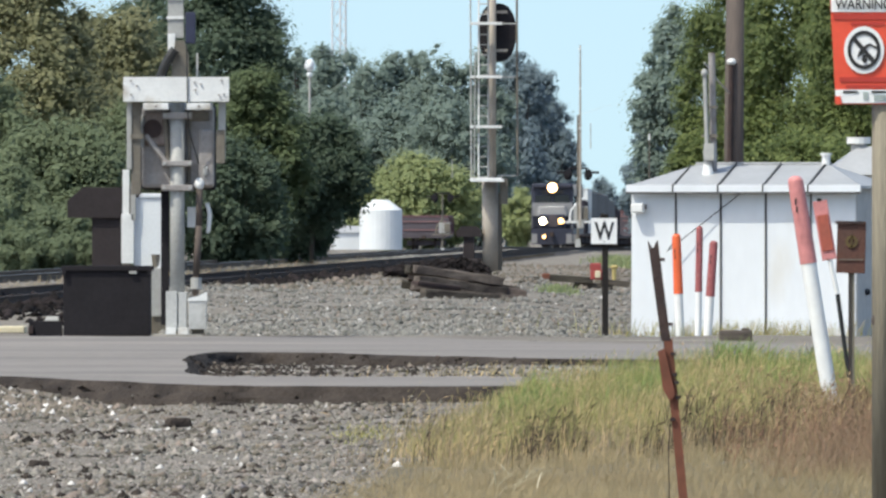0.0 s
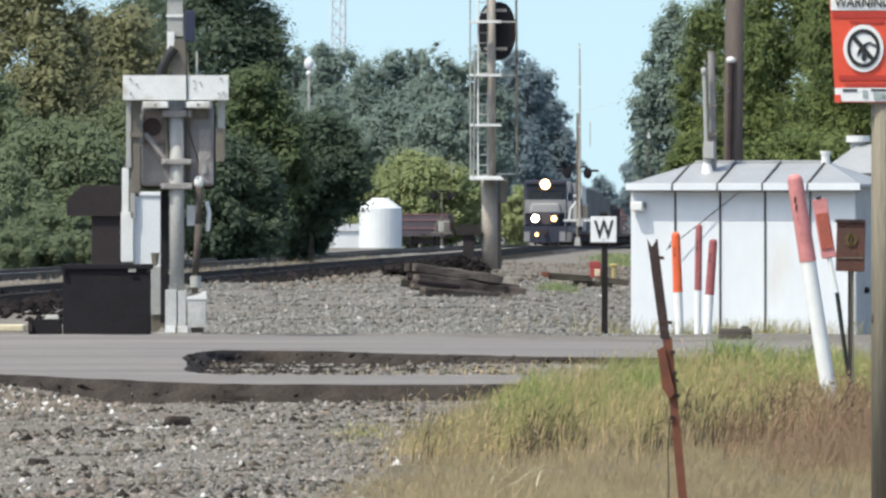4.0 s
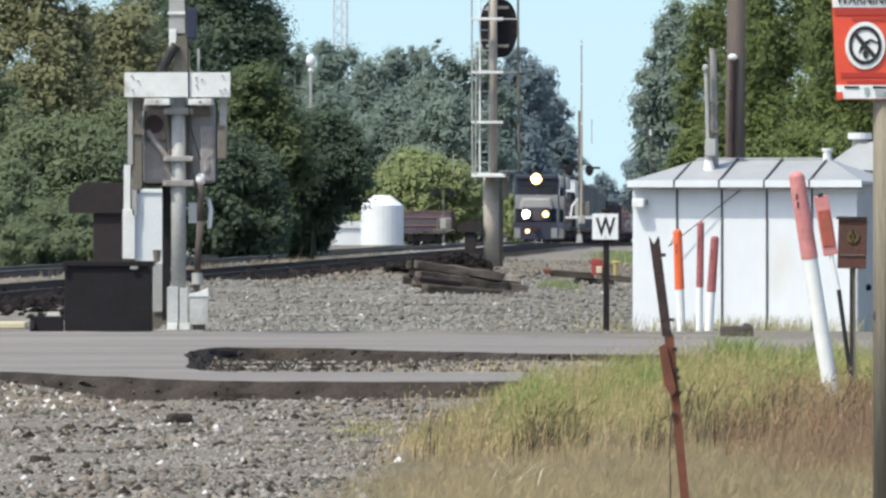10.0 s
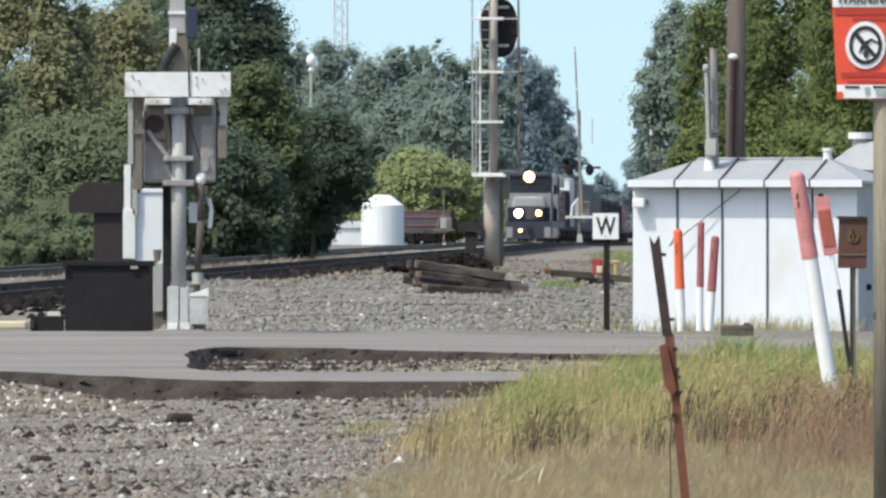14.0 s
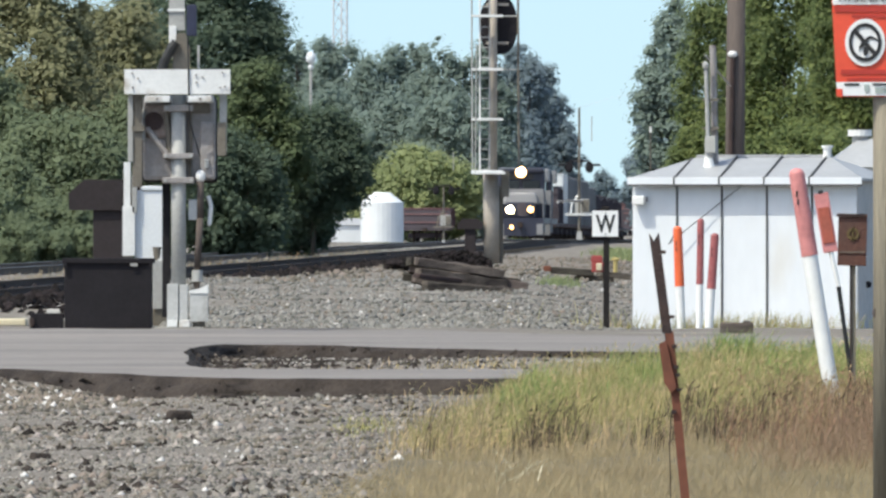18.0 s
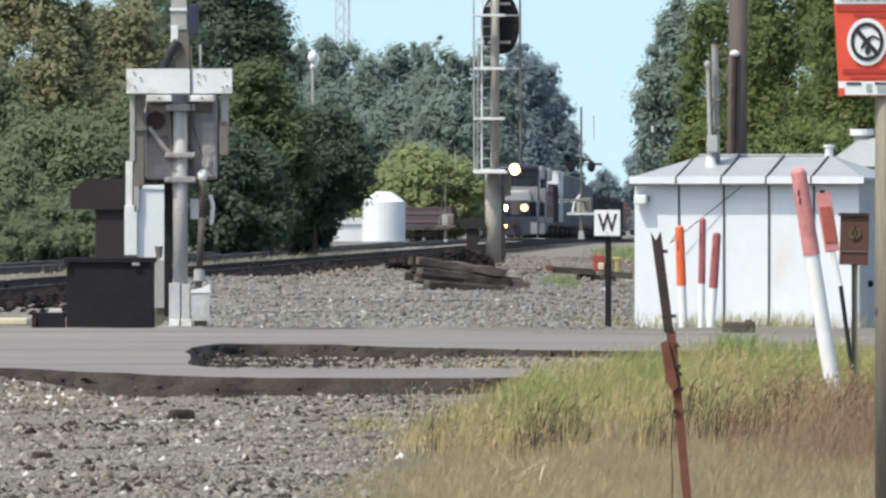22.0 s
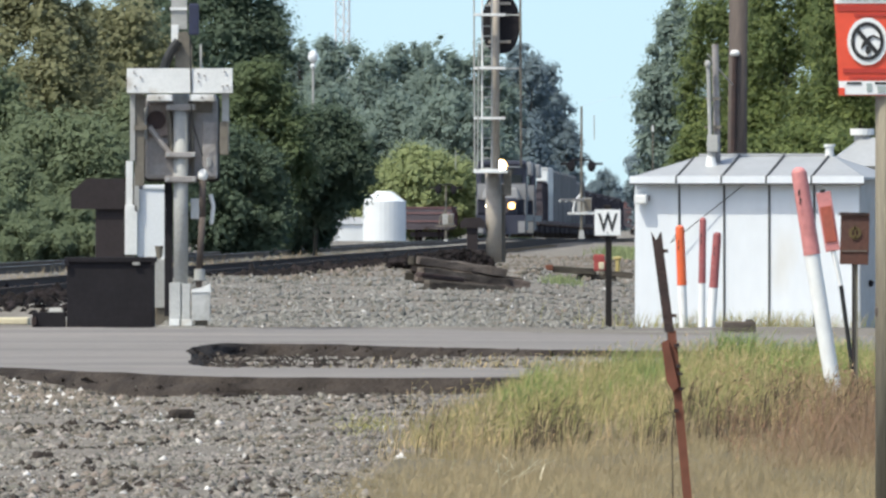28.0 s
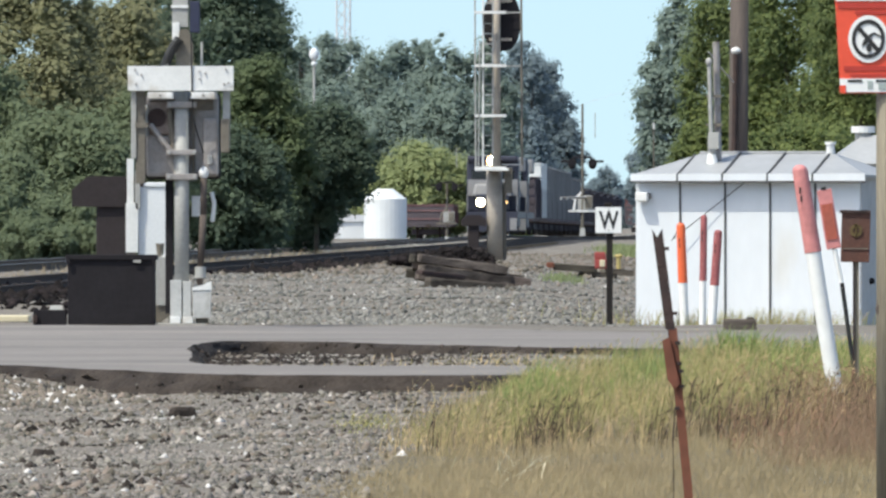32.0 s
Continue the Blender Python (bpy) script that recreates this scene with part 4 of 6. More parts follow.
    # conduit on one side
    co = part("conduit", bent([(0.2362, -0.02, 1.6174), (0.2302, -0.02, 1.1631), (0.1999, -0.02, 0.6179), (0.1938, -0.02, 0.4362)], 0.036, 12), "pole", t, "brown-grey flexible conduit", smooth=True)
    part("conduit_cap", ball((0.2362, -0.02, 1.6113), 0.0545, squash=(1, 1, 1.3)), "white", co, "white cap", smooth=True)
    part("conduit_coupling", tube((0.1999, -0.02, 0.4846), (0.1999, -0.02, 0.6058), 0.0606, seg=14), "galv", co)
    part("small_sign_back", box(0.1575, 0.12, 1.1449, 0.109, 0.02, 0.2181), "white", t, "white back of a small plate")
    part("side_bracket", bent([(0.315, 0.08, 1.4054), (0.3453, 0.08, 1.2842), (0.3271, 0.08, 1.1025)], 0.0242, 8), "white", t)
    part("rear_post", box(-0.1393, 0.30, 0.1, 0.0848, 0.06, 1.5568 - 0.1), "black", t, "dark rear support")
    return t


crossing_mast()


def white_cabinet():
    t = thing("signal_case", pose(-3.3371, 139, -0.03), "white weather-stained signal case behind the gate mast", "signal case")
    b = part("body", box(0.1114, 0.15, 0.743, 0.3219, 0.3, 0.7553, bevel=0.012), "wallwhite", t)
    part("roof_cap", box(0.1424, 0.15, 1.4983, 0.2724, 0.34, 0.0495, bevel=0.01), "wallwhite", t)
    part("pedestal", box(0.1548, 0.15, 0, 0.2229, 0.22, 0.743), "dirty", t)
    p = part("side_post", box(-0.1362, 0.0, 0.7553, 0.0743, 0.08, 1.0525, bevel=0.006), "white", t, "white upright post")
    part("post_sleeve", box(-0.1176, -0.03, 0.7801, 0.1362, 0.07, 0.5448, bevel=0.006), "white", t)
    part("arm_tip", box(-0.0557, -0.04, 1.2506, 0.0557, 0.05, 0.421, bevel=0.006), "galv", t)
    part("post_foot", box(-0.13, 0, 0, 0.0991, 0.1, 0.7801), "dirty", t)
    h = part("base_cabinet", box(0.2415, -0.1, 0.1981, 0.1857, 0.24, 0.5325, bevel=0.01), "galv", t, "grey metal cabinet")
    part("cabinet_foot", box(0.2415, -0.1, 0, 0.1362, 0.18, 0.2105), "dirty", h)
    part("bell", tube((0.1919, -0.12, 0.7306), (0.1919, -0.12, 0.8792), 0.031, 0.0495, 14), "dirty", h, "small brass-brown bell")
    part("bell_foot", box(0.2415, -0.12, 0.7182, 0.0743, 0.1, 0.031), "white", h)
    return t


white_cabinet()


def black_case():
    t = thing("relay_case", pose(-3.6308, 137, -0.05), "low black steel relay case beside the road", "relay case")
    part("body", box(0, 0.3, 0.03, 0.9397, 0.6, 0.7323 - 0.03, bevel=0.006), "black", t)
    lid = part("lid", box(0, 0.3, 0.7262, 0.9886, 0.66, 0.0549, bevel=0.006), "black", t)
    for i in (-1, 1):
        part("lid_corner", box(i * 0.4638, -0.04, 0.6834, 0.0427, 0.02, 0.0732), "black", lid)
    part("maker_plate", box(0.2807, -0.035, 0.6957, 0.0793, 0.01, 0.0305), "galv", t, "small pale maker's plate")
    part("plinth", box(0, 0.3, 0, 0.9153, 0.56, 0.05), "dirty", t)
    st = part("step", box(-0.6651, 0.2, 0.02, 0.3539, 0.3, 0.165, bevel=0.006), "black", t, "low black step")
    part("step_top", box(-0.5919, 0.22, 0.185, 0.1587, 0.26, 0.0488, bevel=0.01, taper=0.8), "galv", st)
    part("red_edge", box(-0.8238, 0.1, 0.0488, 0.0488, 0.2, 0.0854, bevel=0.004), "rust", st)
    return t


black_case()
kerb = thing("crossing_deck", pose(-4.7982, 141, -0.07), "pale cream concrete crossing deck at the tracks", "crossing deck")
part("panel", box(-0.2183, 0.3, 0, 0.7358, 0.8, 0.115, bevel=0.02), "cream", kerb)
part("panel_edge", box(-0.2183, -0.12, 0, 0.7358, 0.05, 0.05), "dirty", kerb)


def tee_post(title, m, w, h, hw, hh, d, label):
    """A stout post with a broad, chamfered head."""
    t = thing(title, m, label, "bumping post")
    part("stem", box(0, 0, 0, w, d, h - hh * 0.8, bevel=0.02), "brown", t)
    part("head", plate([(-hw / 2, h - hh), (hw / 2, h - hh), (hw / 2, h - hh * 0.45), (hw * 0.30, h), (-hw * 0.30, h), (-hw / 2, h - hh * 0.45)], -d * 0.7, d * 1.4), "brown", t)
    part("brace", box(0, d * 0.9, 0, w * 0.5, d, h * 0.6, taper=0.6), "brown", t)
    return t


tee_post("bumping_post", pose(-3.9687, 150, -0.05), 0.3608, 1.6703, 0.9354, 0.3608, 0.25, "dark rust-brown T-shaped bumping post behind the relay case")
bp = tee_post("bumping_post", pose(0.6147, 300, 0.0), 0.2673, 1.069 + 0.1, 0.60, 0.25, 0.3, "dark T-shaped bumping post on the ballast beside the signal mast")
part("footing", box(0.0535, 0, 0, 0.6, 0.7, 0.40, bevel=0.08, taper=0.55), "brown", bp)


def mound_place(rng, n):
    """A long low mound round the second bumping post."""
    x, y = rng.uniform(-1.35, 1.1, n), rng.uniform(297, 303, n)
    top = 0.15 + 0.27 * np.interp(x, [-1.35, -0.7, 0.2, 0.8, 1.1], [0, 0.55, 1.0, 0.8, 0]) * (1 - ((y - 300) / 3.2) ** 2)
    return np.stack([x, y, top * rng.uniform(0.0, 1.0, n) ** 0.5 - 0.02], 1)


scatter_stones("dark_mound", 2200, mound_place, lambda r, n, p: 0.03 + 0.08 * r.uniform(0, 1, n) ** 2, "long dark mound of dirt and ballast at the bumping post", "heap")


def whistle_post():
    t = thing("whistle_post", pose(1.7772, 140, -0.10), "white whistle post sign lettered W on a dark post", "railway sign")
    part("post", box(0.0125, 0, 0, 0.0686, 0.05, 1.3844, bevel=0.006), "darkpost", t)
    part("plate", box(0, -0.045, 1.0601, 0.2868, 0.02, 0.2868, bevel=0.004), "signwhite", t)
    letters("W", 0.2183, 0.1995, -0.106, -0.058, 1.1037, "ink", t, bold=0.02)
    part("post_cap", box(0, 0, 1.3469, 0.0811, 0.06, 0.0499, bevel=0.006), "darkpost", t)
    for pz in (1.322, 1.0913):
        part("bolt", tube((0, -0.065, pz), (0, -0.055, pz), 0.01, seg=6), "galv", t)
    return t


whistle_post()


def hut():
    """A small sheet-metal equipment hut with a hipped, seamed roof; its own x runs along the front wall."""
    L, Dp, H = 2.72, 1.80, 1.84
    t = thing("equipment_hut", pose(2.2315, 150.35, -0.24, 0, 0, -13.5), "white sheet-metal equipment hut with a seamed hipped roof", "equipment hut")
    n, w = 5, L / 5
    bm = box(L / 2, Dp / 2, 0.04, L - 0.02, Dp - 0.02, H - 0.06)
    part("core", bm, "shed_shade", t)
    for i in range(n):
        part("wall_panel", box((i + 0.5) * w, 0.005, 0.05, w - 0.008, 0.03, H - 0.05, bevel=0.004), "shed", t)
    for i in range(1, n):
        part("wall_seam", box(i * w, -0.016, 0.05, 0.022, 0.016, H - 0.05), "seam", t, "dark rusted seam strip")
    # End panels get the shade-darkened grey.
    for i in range(3):
        part("end_panel", box(L - 0.004, (i + 0.5) * Dp / 3, 0.05, 0.03, Dp / 3 - 0.008, H - 0.05, bevel=0.004), "shed_shade", t)
    part("plinth", box(L / 2, Dp / 2, 0, L + 0.04, Dp + 0.04, 0.06), "concrete", t)
    # roof
    o, rise, run = 0.09, 0.30, Dp / 2 + 0.09
    of = 0.17
    a, b, c, d = (-0.02, -of), (L + o, -of), (L + o, Dp + o), (-0.02, Dp + o)
    r0, r1 = (0.62, Dp / 2), (L - 0.52, Dp / 2)
    bm = bmesh.new()
    lo = [bm.verts.new((*p, H)) for p in (a, b, c, d)]
    hi = [bm.verts.new((*p, H + 0.035)) for p in (a, b, c, d)]
    rg = [bm.verts.new((*p, H + rise)) for p in (r0, r1)]
    for i in range(4):
        bm.faces.new((lo[i], lo[(i + 1) % 4], hi[(i + 1) % 4], hi[i]))
    bm.faces.new(lo[::-1])
    bm.faces.new((hi[0], hi[1], rg[1], rg[0]))
    bm.faces.new((hi[1], hi[2], rg[1]))
    bm.faces.new((hi[2], hi[3], rg[0], rg[1]))
    bm.faces.new((hi[3], hi[0], rg[0]))
    roof = part("roof", bm, "roof", t, "pale grey metal hipped roof")
    part("ridge_cap", box((r0[0] + r1[0]) / 2, Dp / 2, H + rise - 0.01, r1[0] - r0[0] + 0.06, 0.10, 0.03, bevel=0.008), "roof", roof)
    for i in range(1, n):
        x = i * w
        k = 1.0
        top = Vector((x, Dp / 2 - 0.04, H + rise + 0.004))
        low = Vector((x, -of - 0.004, H + 0.040))
        if x < r0[0]:
            top = low.lerp(Vector((x, Dp / 2, H + rise)), (x + o) / (r0[0] + o))
        if x > r1[0]:
            top = low.lerp(Vector((x, Dp / 2, H + rise)), (L + o - x) / (L + o - r1[0]))
        part("roof_seam", tube(low, top, 0.014, seg=6), "seam", roof, "dark roof seam")
    part("eave_trim", box(L / 2 + 0.035, -of - 0.010, H - 0.035, L + o + 0.02, 0.018, 0.085), "shed", roof, "white eave trim")
    # A dark strip paints in the shadow gap below the eave.
    part("eave_shadow", box(L / 2 + 0.035, -of - 0.004, H - 0.058, L + o + 0.02, 0.026, 0.022), "seam", roof, "dark strip drawn for the shadow gap under the eave")
    for i in range(1, n):
        part("trim_joint", box(i * w, -of - 0.022, H - 0.035, 0.018, 0.008, 0.088), "seam", roof)
    # fittings
    fl = part("wall_lamp", box(0.10, -0.10, H - 0.28, 0.15, 0.12, 0.11, bevel=0.02), "white", t, "white wall lamp")
    part("lamp_arm", box(0.16, -0.02, H - 0.24, 0.06, 0.05, 0.06), "grey", fl)
    sm = part("service_mast", tube((0.84, 0.42, H + 0.05), (0.80, 0.42, H + 1.36), 0.026, seg=12), "galv", t, "grey electric service mast")
    part("weatherhead", ball((0.80, 0.40, H + 1.38), 0.04, squash=(1, 1, 1.2)), "galv", sm)
    part("rear_pipe", tube((0.885, 0.55, H + 0.1), (0.855, 0.55, H + 1.62), 0.042, seg=10), "grey", sm, "grey pipe behind the service mast")
    for z in (0.62, 0.96):
        part("pipe_strap", box(0.85, 0.47, H + z, 0.19, 0.05, 0.025), "dirty", sm)
    part("mast_box", box(0.865, 0.40, H + 0.34, 0.13, 0.10, 0.20, bevel=0.01), "galv", sm)
    part("mast_sleeve", tube((0.84, 0.42, H + 0.28), (0.83, 0.42, H + 0.46), 0.05, seg=12), "galv", sm)
    part("mast_flashing", tube((0.84, 0.42, H + 0.12), (0.83, 0.42, H + 0.30), 0.085, 0.045, 12), "white", sm, "white roof flashing")
    for x, y, r, h in ((2.18, 0.85, 0.05, 0.10),):
        v = part("roof_vent", tube((x, y, H + rise - 0.05), (x, y, H + rise + h), r, seg=14), "white", t)
        part("vent_cap", tube((x, y, H + rise + h), (x, y, H + rise + h + 0.03), r * 1.35, seg=14), "white", v)
    part("meter_knob", ball((L + 0.03, 0.5, 0.62), 0.04), "black", t)
    # guy wires on the wall
    for p, q in (((0.82, 0.38, H + 0.1), (0.48, -0.12, 1.12)), ((1.32, -0.03, H - 0.06), (0.46, -0.12, 1.10))):
        part("guy_wire", tube(p, q, 0.006, seg=5), "rubber", t)
    return t


hut()
bk = thing("timber_block", pose(3.09, 134, float(ground_z(np.array([3.09]), np.array([134.0]))[0]) - 0.01), "short weathered timber block at the foot of the hut", "timber")
part("block", box(0, 0, 0, 0.35, 0.2, 0.135, bevel=0.012), "tie", bk)
part("block_end", box(0.1048, -0.03, 0.135, 0.0786, 0.12, 0.02, bevel=0.005), "tie", bk)
hut2 = thing("rear_hut", pose(5.4612, 158, -0.25), "second pale metal hut behind the first", "equipment hut")
part("wall", box(0, 0.7, 0, 1.3, 1.4, 2.05), "shed_shade", hut2)
rf = part("roof", box(0, 0.7, 2.05, 1.5, 1.6, 0.36, taper=0.35), "roof", hut2)
vt = part("roof_ventilator", tube((-0.2674, 0.5, 2.2), (-0.2674, 0.5, 2.44), 0.10, seg=16), "galv", hut2)
part("ventilator_cap", tube((-0.2674, 0.5, 2.44), (-0.2674, 0.5, 2.52), 0.15, seg=16), "white", vt)


def marker(name, foot, top, r, split, cap, label, flat=False, band=None):
    """A plastic route marker: a white tube with a coloured upper sleeve, its foot in the ground."""
    t = thing(name, Matrix.Translation(foot), label, "marker post", "route markers")
    f, k = Vector((0, 0, -0.06)), Vector(top) - Vector(foot)
    m = f.lerp(k, split)
    part("tube", tube(f, m, r * 0.93, seg=18), "plastic", t, smooth=False)
    s = part("sleeve", tube(m, k, r, r * 0.92, seg=18), cap, t)
    part("rounded_cap", ball(k, r * 0.92, squash=(1, 1, 0.8)), cap, s, smooth=True)
    for i, v in enumerate((0.3, 0.5, 0.62, 0.72)):
        p = m.lerp(k, v)
        part("print_bar", box(p.x - r * 0.45, p.y - r * 0.90, p.z, r * 0.22, 0.006, (k - m).length * 0.075), "ink" if i > 1 else cap, s)
    return t


marker("route_marker", (2.3493, 76, 0.0), (2.1124, 76, 1.4208), 0.0508, 0.67, "faded", "leaning white plastic marker post with a faded red sleeve")
marker("route_marker", (2.6939, 144, -0.12), (2.649, 144, 1.0345), 0.0545, 0.47, "orange", "white marker post with a bright orange sleeve")
marker("route_marker", (2.8525, 142, -0.12), (2.8715, 142, 1.131), 0.0411, 0.46, "maroon", "white marker post with a maroon sleeve")
marker("route_marker", (2.9745, 143, -0.12), (3.051, 143, 0.9589), 0.051, 0.48, "maroon", "leaning white marker post with a faded maroon sleeve")


def paddle_marker():
    t = thing("paddle_marker", pose(2.5799, 80, -0.20), "leaning rod marker with a weathered red paddle", "marker post", "route markers")
    turn = Matrix.Rotation(radians(-9.5), 4, "Y")
    part("rod", tube((0.0463, 0, -0.08), (-0.0926, 0, 0.93), 0.014, seg=8), "rubber", t, "black fibre rod")
    part("rod_sleeve", tube((-0.0926, 0, 0.9265), (-0.1425, 0, 1.151), 0.015, seg=8), "plastic", t, "scuffed white rod sleeve")
    p = part("paddle", box(-0.1425, -0.01, 1.1438, 0.0926, 0.02, 0.3777, turn, 0.006), "faded", t, "faded pink-bordered paddle")
    part("paddle_face", box(-0.1532, -0.024, 1.2008, 0.0713, 0.008, 0.2281, turn, 0.002), "paddle", p)
    part("paddle_top", box(-0.2067, -0.012, 1.5144, 0.0321, 0.022, 0.0178, turn), "ink", p)
    return t


paddle_marker()


def rusted_plate():
    t = thing("rusted_sign", pose(2.4576, 76, -0.20), "small rusted metal sign with a faded print on a thin post", "sign")
    part("post", box(-0.0068, 0.012, 0, 0.0305, 0.03, 1.0866), "wood", t)
    part("post_rod", box(-0.0237, -0.01, 0.02, 0.0102, 0.012, 1.0731), "rust", t)
    p = part("plate", box(-0.0169, -0.02, 1.0731, 0.1726, 0.012, 0.3114, Matrix.Rotation(radians(1.5), 4, "Y"), 0.003), "rustsign", t)
    part("faded_print", disc(-0.0102, 1.2627, 0.0203, 0.0372, -0.034, 0.004, 20), "olive", p)
    part("faded_print", box(-0.0102, -0.032, 1.222, 0.0102, 0.004, 0.0812), "olive", p)
    part("print_line", box(-0.0169, -0.032, 1.151, 0.1557, 0.004, 0.0068), "dirty", p)
    part("top_edge", box(-0.0237, -0.03, 1.3676, 0.1693, 0.02, 0.0169), "rust", p)
    return t


rusted_plate()


def tee_stake():
    """A rusty studded steel fence stake, leaning; a red strip is wired to it lower down."""
    t = thing("fence_stake", pose(0.9799, 50, -0.16), "leaning rusty steel fence stake with studs", "fence post")
    part("upper_flange", plate([(-0.1514 - 0.0223, 1.2583), (-0.1514 - 0.0022, 1.2249), (-0.1514 + 0.0178, 1.2605), (-0.1002 + 0.0178, 0.8619), (-0.1002 - 0.02, 0.8619)], -0.006, 0.006), "rust", t)
    part("web", plate([(-0.1492, 1.2249), (-0.1381, 1.2249), (0.0045, 0 - 0.06), (-0.0156, 0 - 0.06)], 0.0, 0.03), "rust", t)
    part("lower_flange", plate([(-0.1091, 0.8686), (-0.0757, 0.8686), (0.0134, 0 - 0.06), (-0.0223, 0 - 0.06)], -0.004, 0.006), "rustred", t, "orange rust lower flange")
    part("red_strip", plate([(-0.1336, 0.8196), (-0.1069, 0.8329), (-0.0646, 0.6459), (-0.0869, 0.6258), (-0.1136, 0.6681)], -0.022, 0.012), "rustred", t, "red-painted metal strip")
    for hx, hz in ((1171, 456), (1186, 572), (1191, 625), (1194, 662), (1197, 676), (1199, 703), (1190, 742)):
        part("stud", box((hx - 1224) * 0.0022, -0.01, (990 - hz) * 0.0022, 0.02, 0.014, 0.0134), "rust", t)
    part("wire", bent([(-0.0846, -0.01, 0.5523), (-0.0913, 0.0, 0.4231), (-0.0869, 0.01, 0.2004), (-0.0846, 0.0, 0.0891)], 0.0022, 5), "rust", t)
    return t


tee_stake()


def warning_sign():
    t = thing("warning_sign", pose(1.8785, 54, -0.13), "red and white pipeline warning sign on a weathered wooden post", "warning sign")
    post = part("post", tube((0.0024, 0.0, -0.05), (-0.0024, 0.0, 2.4293), 0.0553, 0.0505, 18), "wood", t, smooth=True)
    part("knot", ball((-0.0433, -0.0241, 0.8827), 0.0144, squash=(1, 0.5, 1.6)), "pole", post)
    def slab(name, x0, x1, y0, y1, yy, m, parent):
        """A rectangle of the panel between heights y0 and y1, slightly racked like the sheet."""
        k = 0.055
        pts = [(x0 + k * (y0) * -1, y0), (x1 + k * (y0) * -1, y0), (x1 - k * y1, y1), (x0 - k * y1, y1)]
        return part(name, plate([(a + -0.089, b + 1.9988 + 0.0) for a, b in pts], yy, 0.004), m, parent)
    panel = slab("panel", -0.1299, 0.1491, -0.1972, 0.2646, -0.060, "signred", t)
    slab("heading_band", -0.1275, 0.1467, 0.1948, 0.2622, -0.065, "signwhite", panel)
    letters("WARNING!", 0.2501, 0.0433, -0.089 + -0.1227, -0.072, 1.9988 + 0.2069, "ink", panel, bold=0.012)
    slab("print_line", -0.1203, 0.1395, 0.1636, 0.1852, -0.0645, "signdark", panel)
    slab("print_line", -0.0481, 0.0962, 0.1395, 0.1515, -0.0645, "signdark", panel)
    slab("print_line", -0.1082, 0.1323, -0.101, -0.0818, -0.0645, "signdark", panel)
    slab("print_line", -0.0842, 0.1203, -0.1275, -0.1155, -0.0645, "signdark", panel)
    slab("footer_band", -0.1299, 0.1467, -0.1924, -0.1347, -0.0655, "signwhite", panel)
    slab("footer_patch", -0.1323, -0.1058, -0.1972, -0.1636, -0.069, "signred", panel)
    for a, b in ((-40, -14), (10, 38)):
        slab("footer_bar", a * 0.0024, b * 0.0024, -0.1491, -0.1395, -0.069, "ink", panel)
    slab("footer_bar", 0.0337, 0.0866, -0.1828, -0.1563, -0.069, "printgrey", panel)
    slab("footer_mark", -0.012, 0.0096, -0.178, -0.1443, -0.069, "printgrey", panel)
    cx, cz = -0.089, 1.9988 + 0.0337
    part("disc", disc(cx, cz, 0, 0.0854, -0.069, 0.004, 48, 1.18), "signwhite", panel)
    part("prohibition_ring", disc(cx, cz, 0.0553, 0.0698, -0.073, 0.004, 48, 1.18), "ink", panel)
    part("prohibition_bar", plate([(cx + -0.0505, cz + 0.0433), (cx + -0.0385, cz + 0.0577), (cx + 0.0505, cz + -0.0457), (cx + 0.0385, cz + -0.0601)], -0.0735, 0.004), "ink", panel)
    part("pictogram", plate([(cx + -0.012, cz + 0.0048), (cx + 0.0048, cz + 0.0192), (cx + 0.0241, cz + 0.0289), (cx + 0.0601, cz + 0.0096), (cx + 0.0601, cz + 0.0024), (cx + 0.0241, cz + 0.0192), (cx + 0.0096, cz + 0.0048), (cx + -0.0048, cz + -0.0168), (cx + -0.0289, cz + -0.0337), (cx + -0.0216, cz + -0.0072)], -0.0737, 0.004), "ink", panel)
    part("pictogram_tool", plate([(cx + -0.0048, cz + -0.0192), (cx + 0.0096, cz + -0.0216), (cx + 0.0144, cz + -0.0433), (cx + 0.0024, cz + -0.0601), (cx + -0.0096, cz + -0.0433)], -0.0737, 0.004), "ink", panel)
    for pz in (0.2309, -0.1636):
        part("bolt", tube((-0.0072, -0.08, 1.9988 + pz), (-0.0072, -0.068, 1.9988 + pz), 0.0048, seg=6), "galv", panel)
    return t


warning_sign()


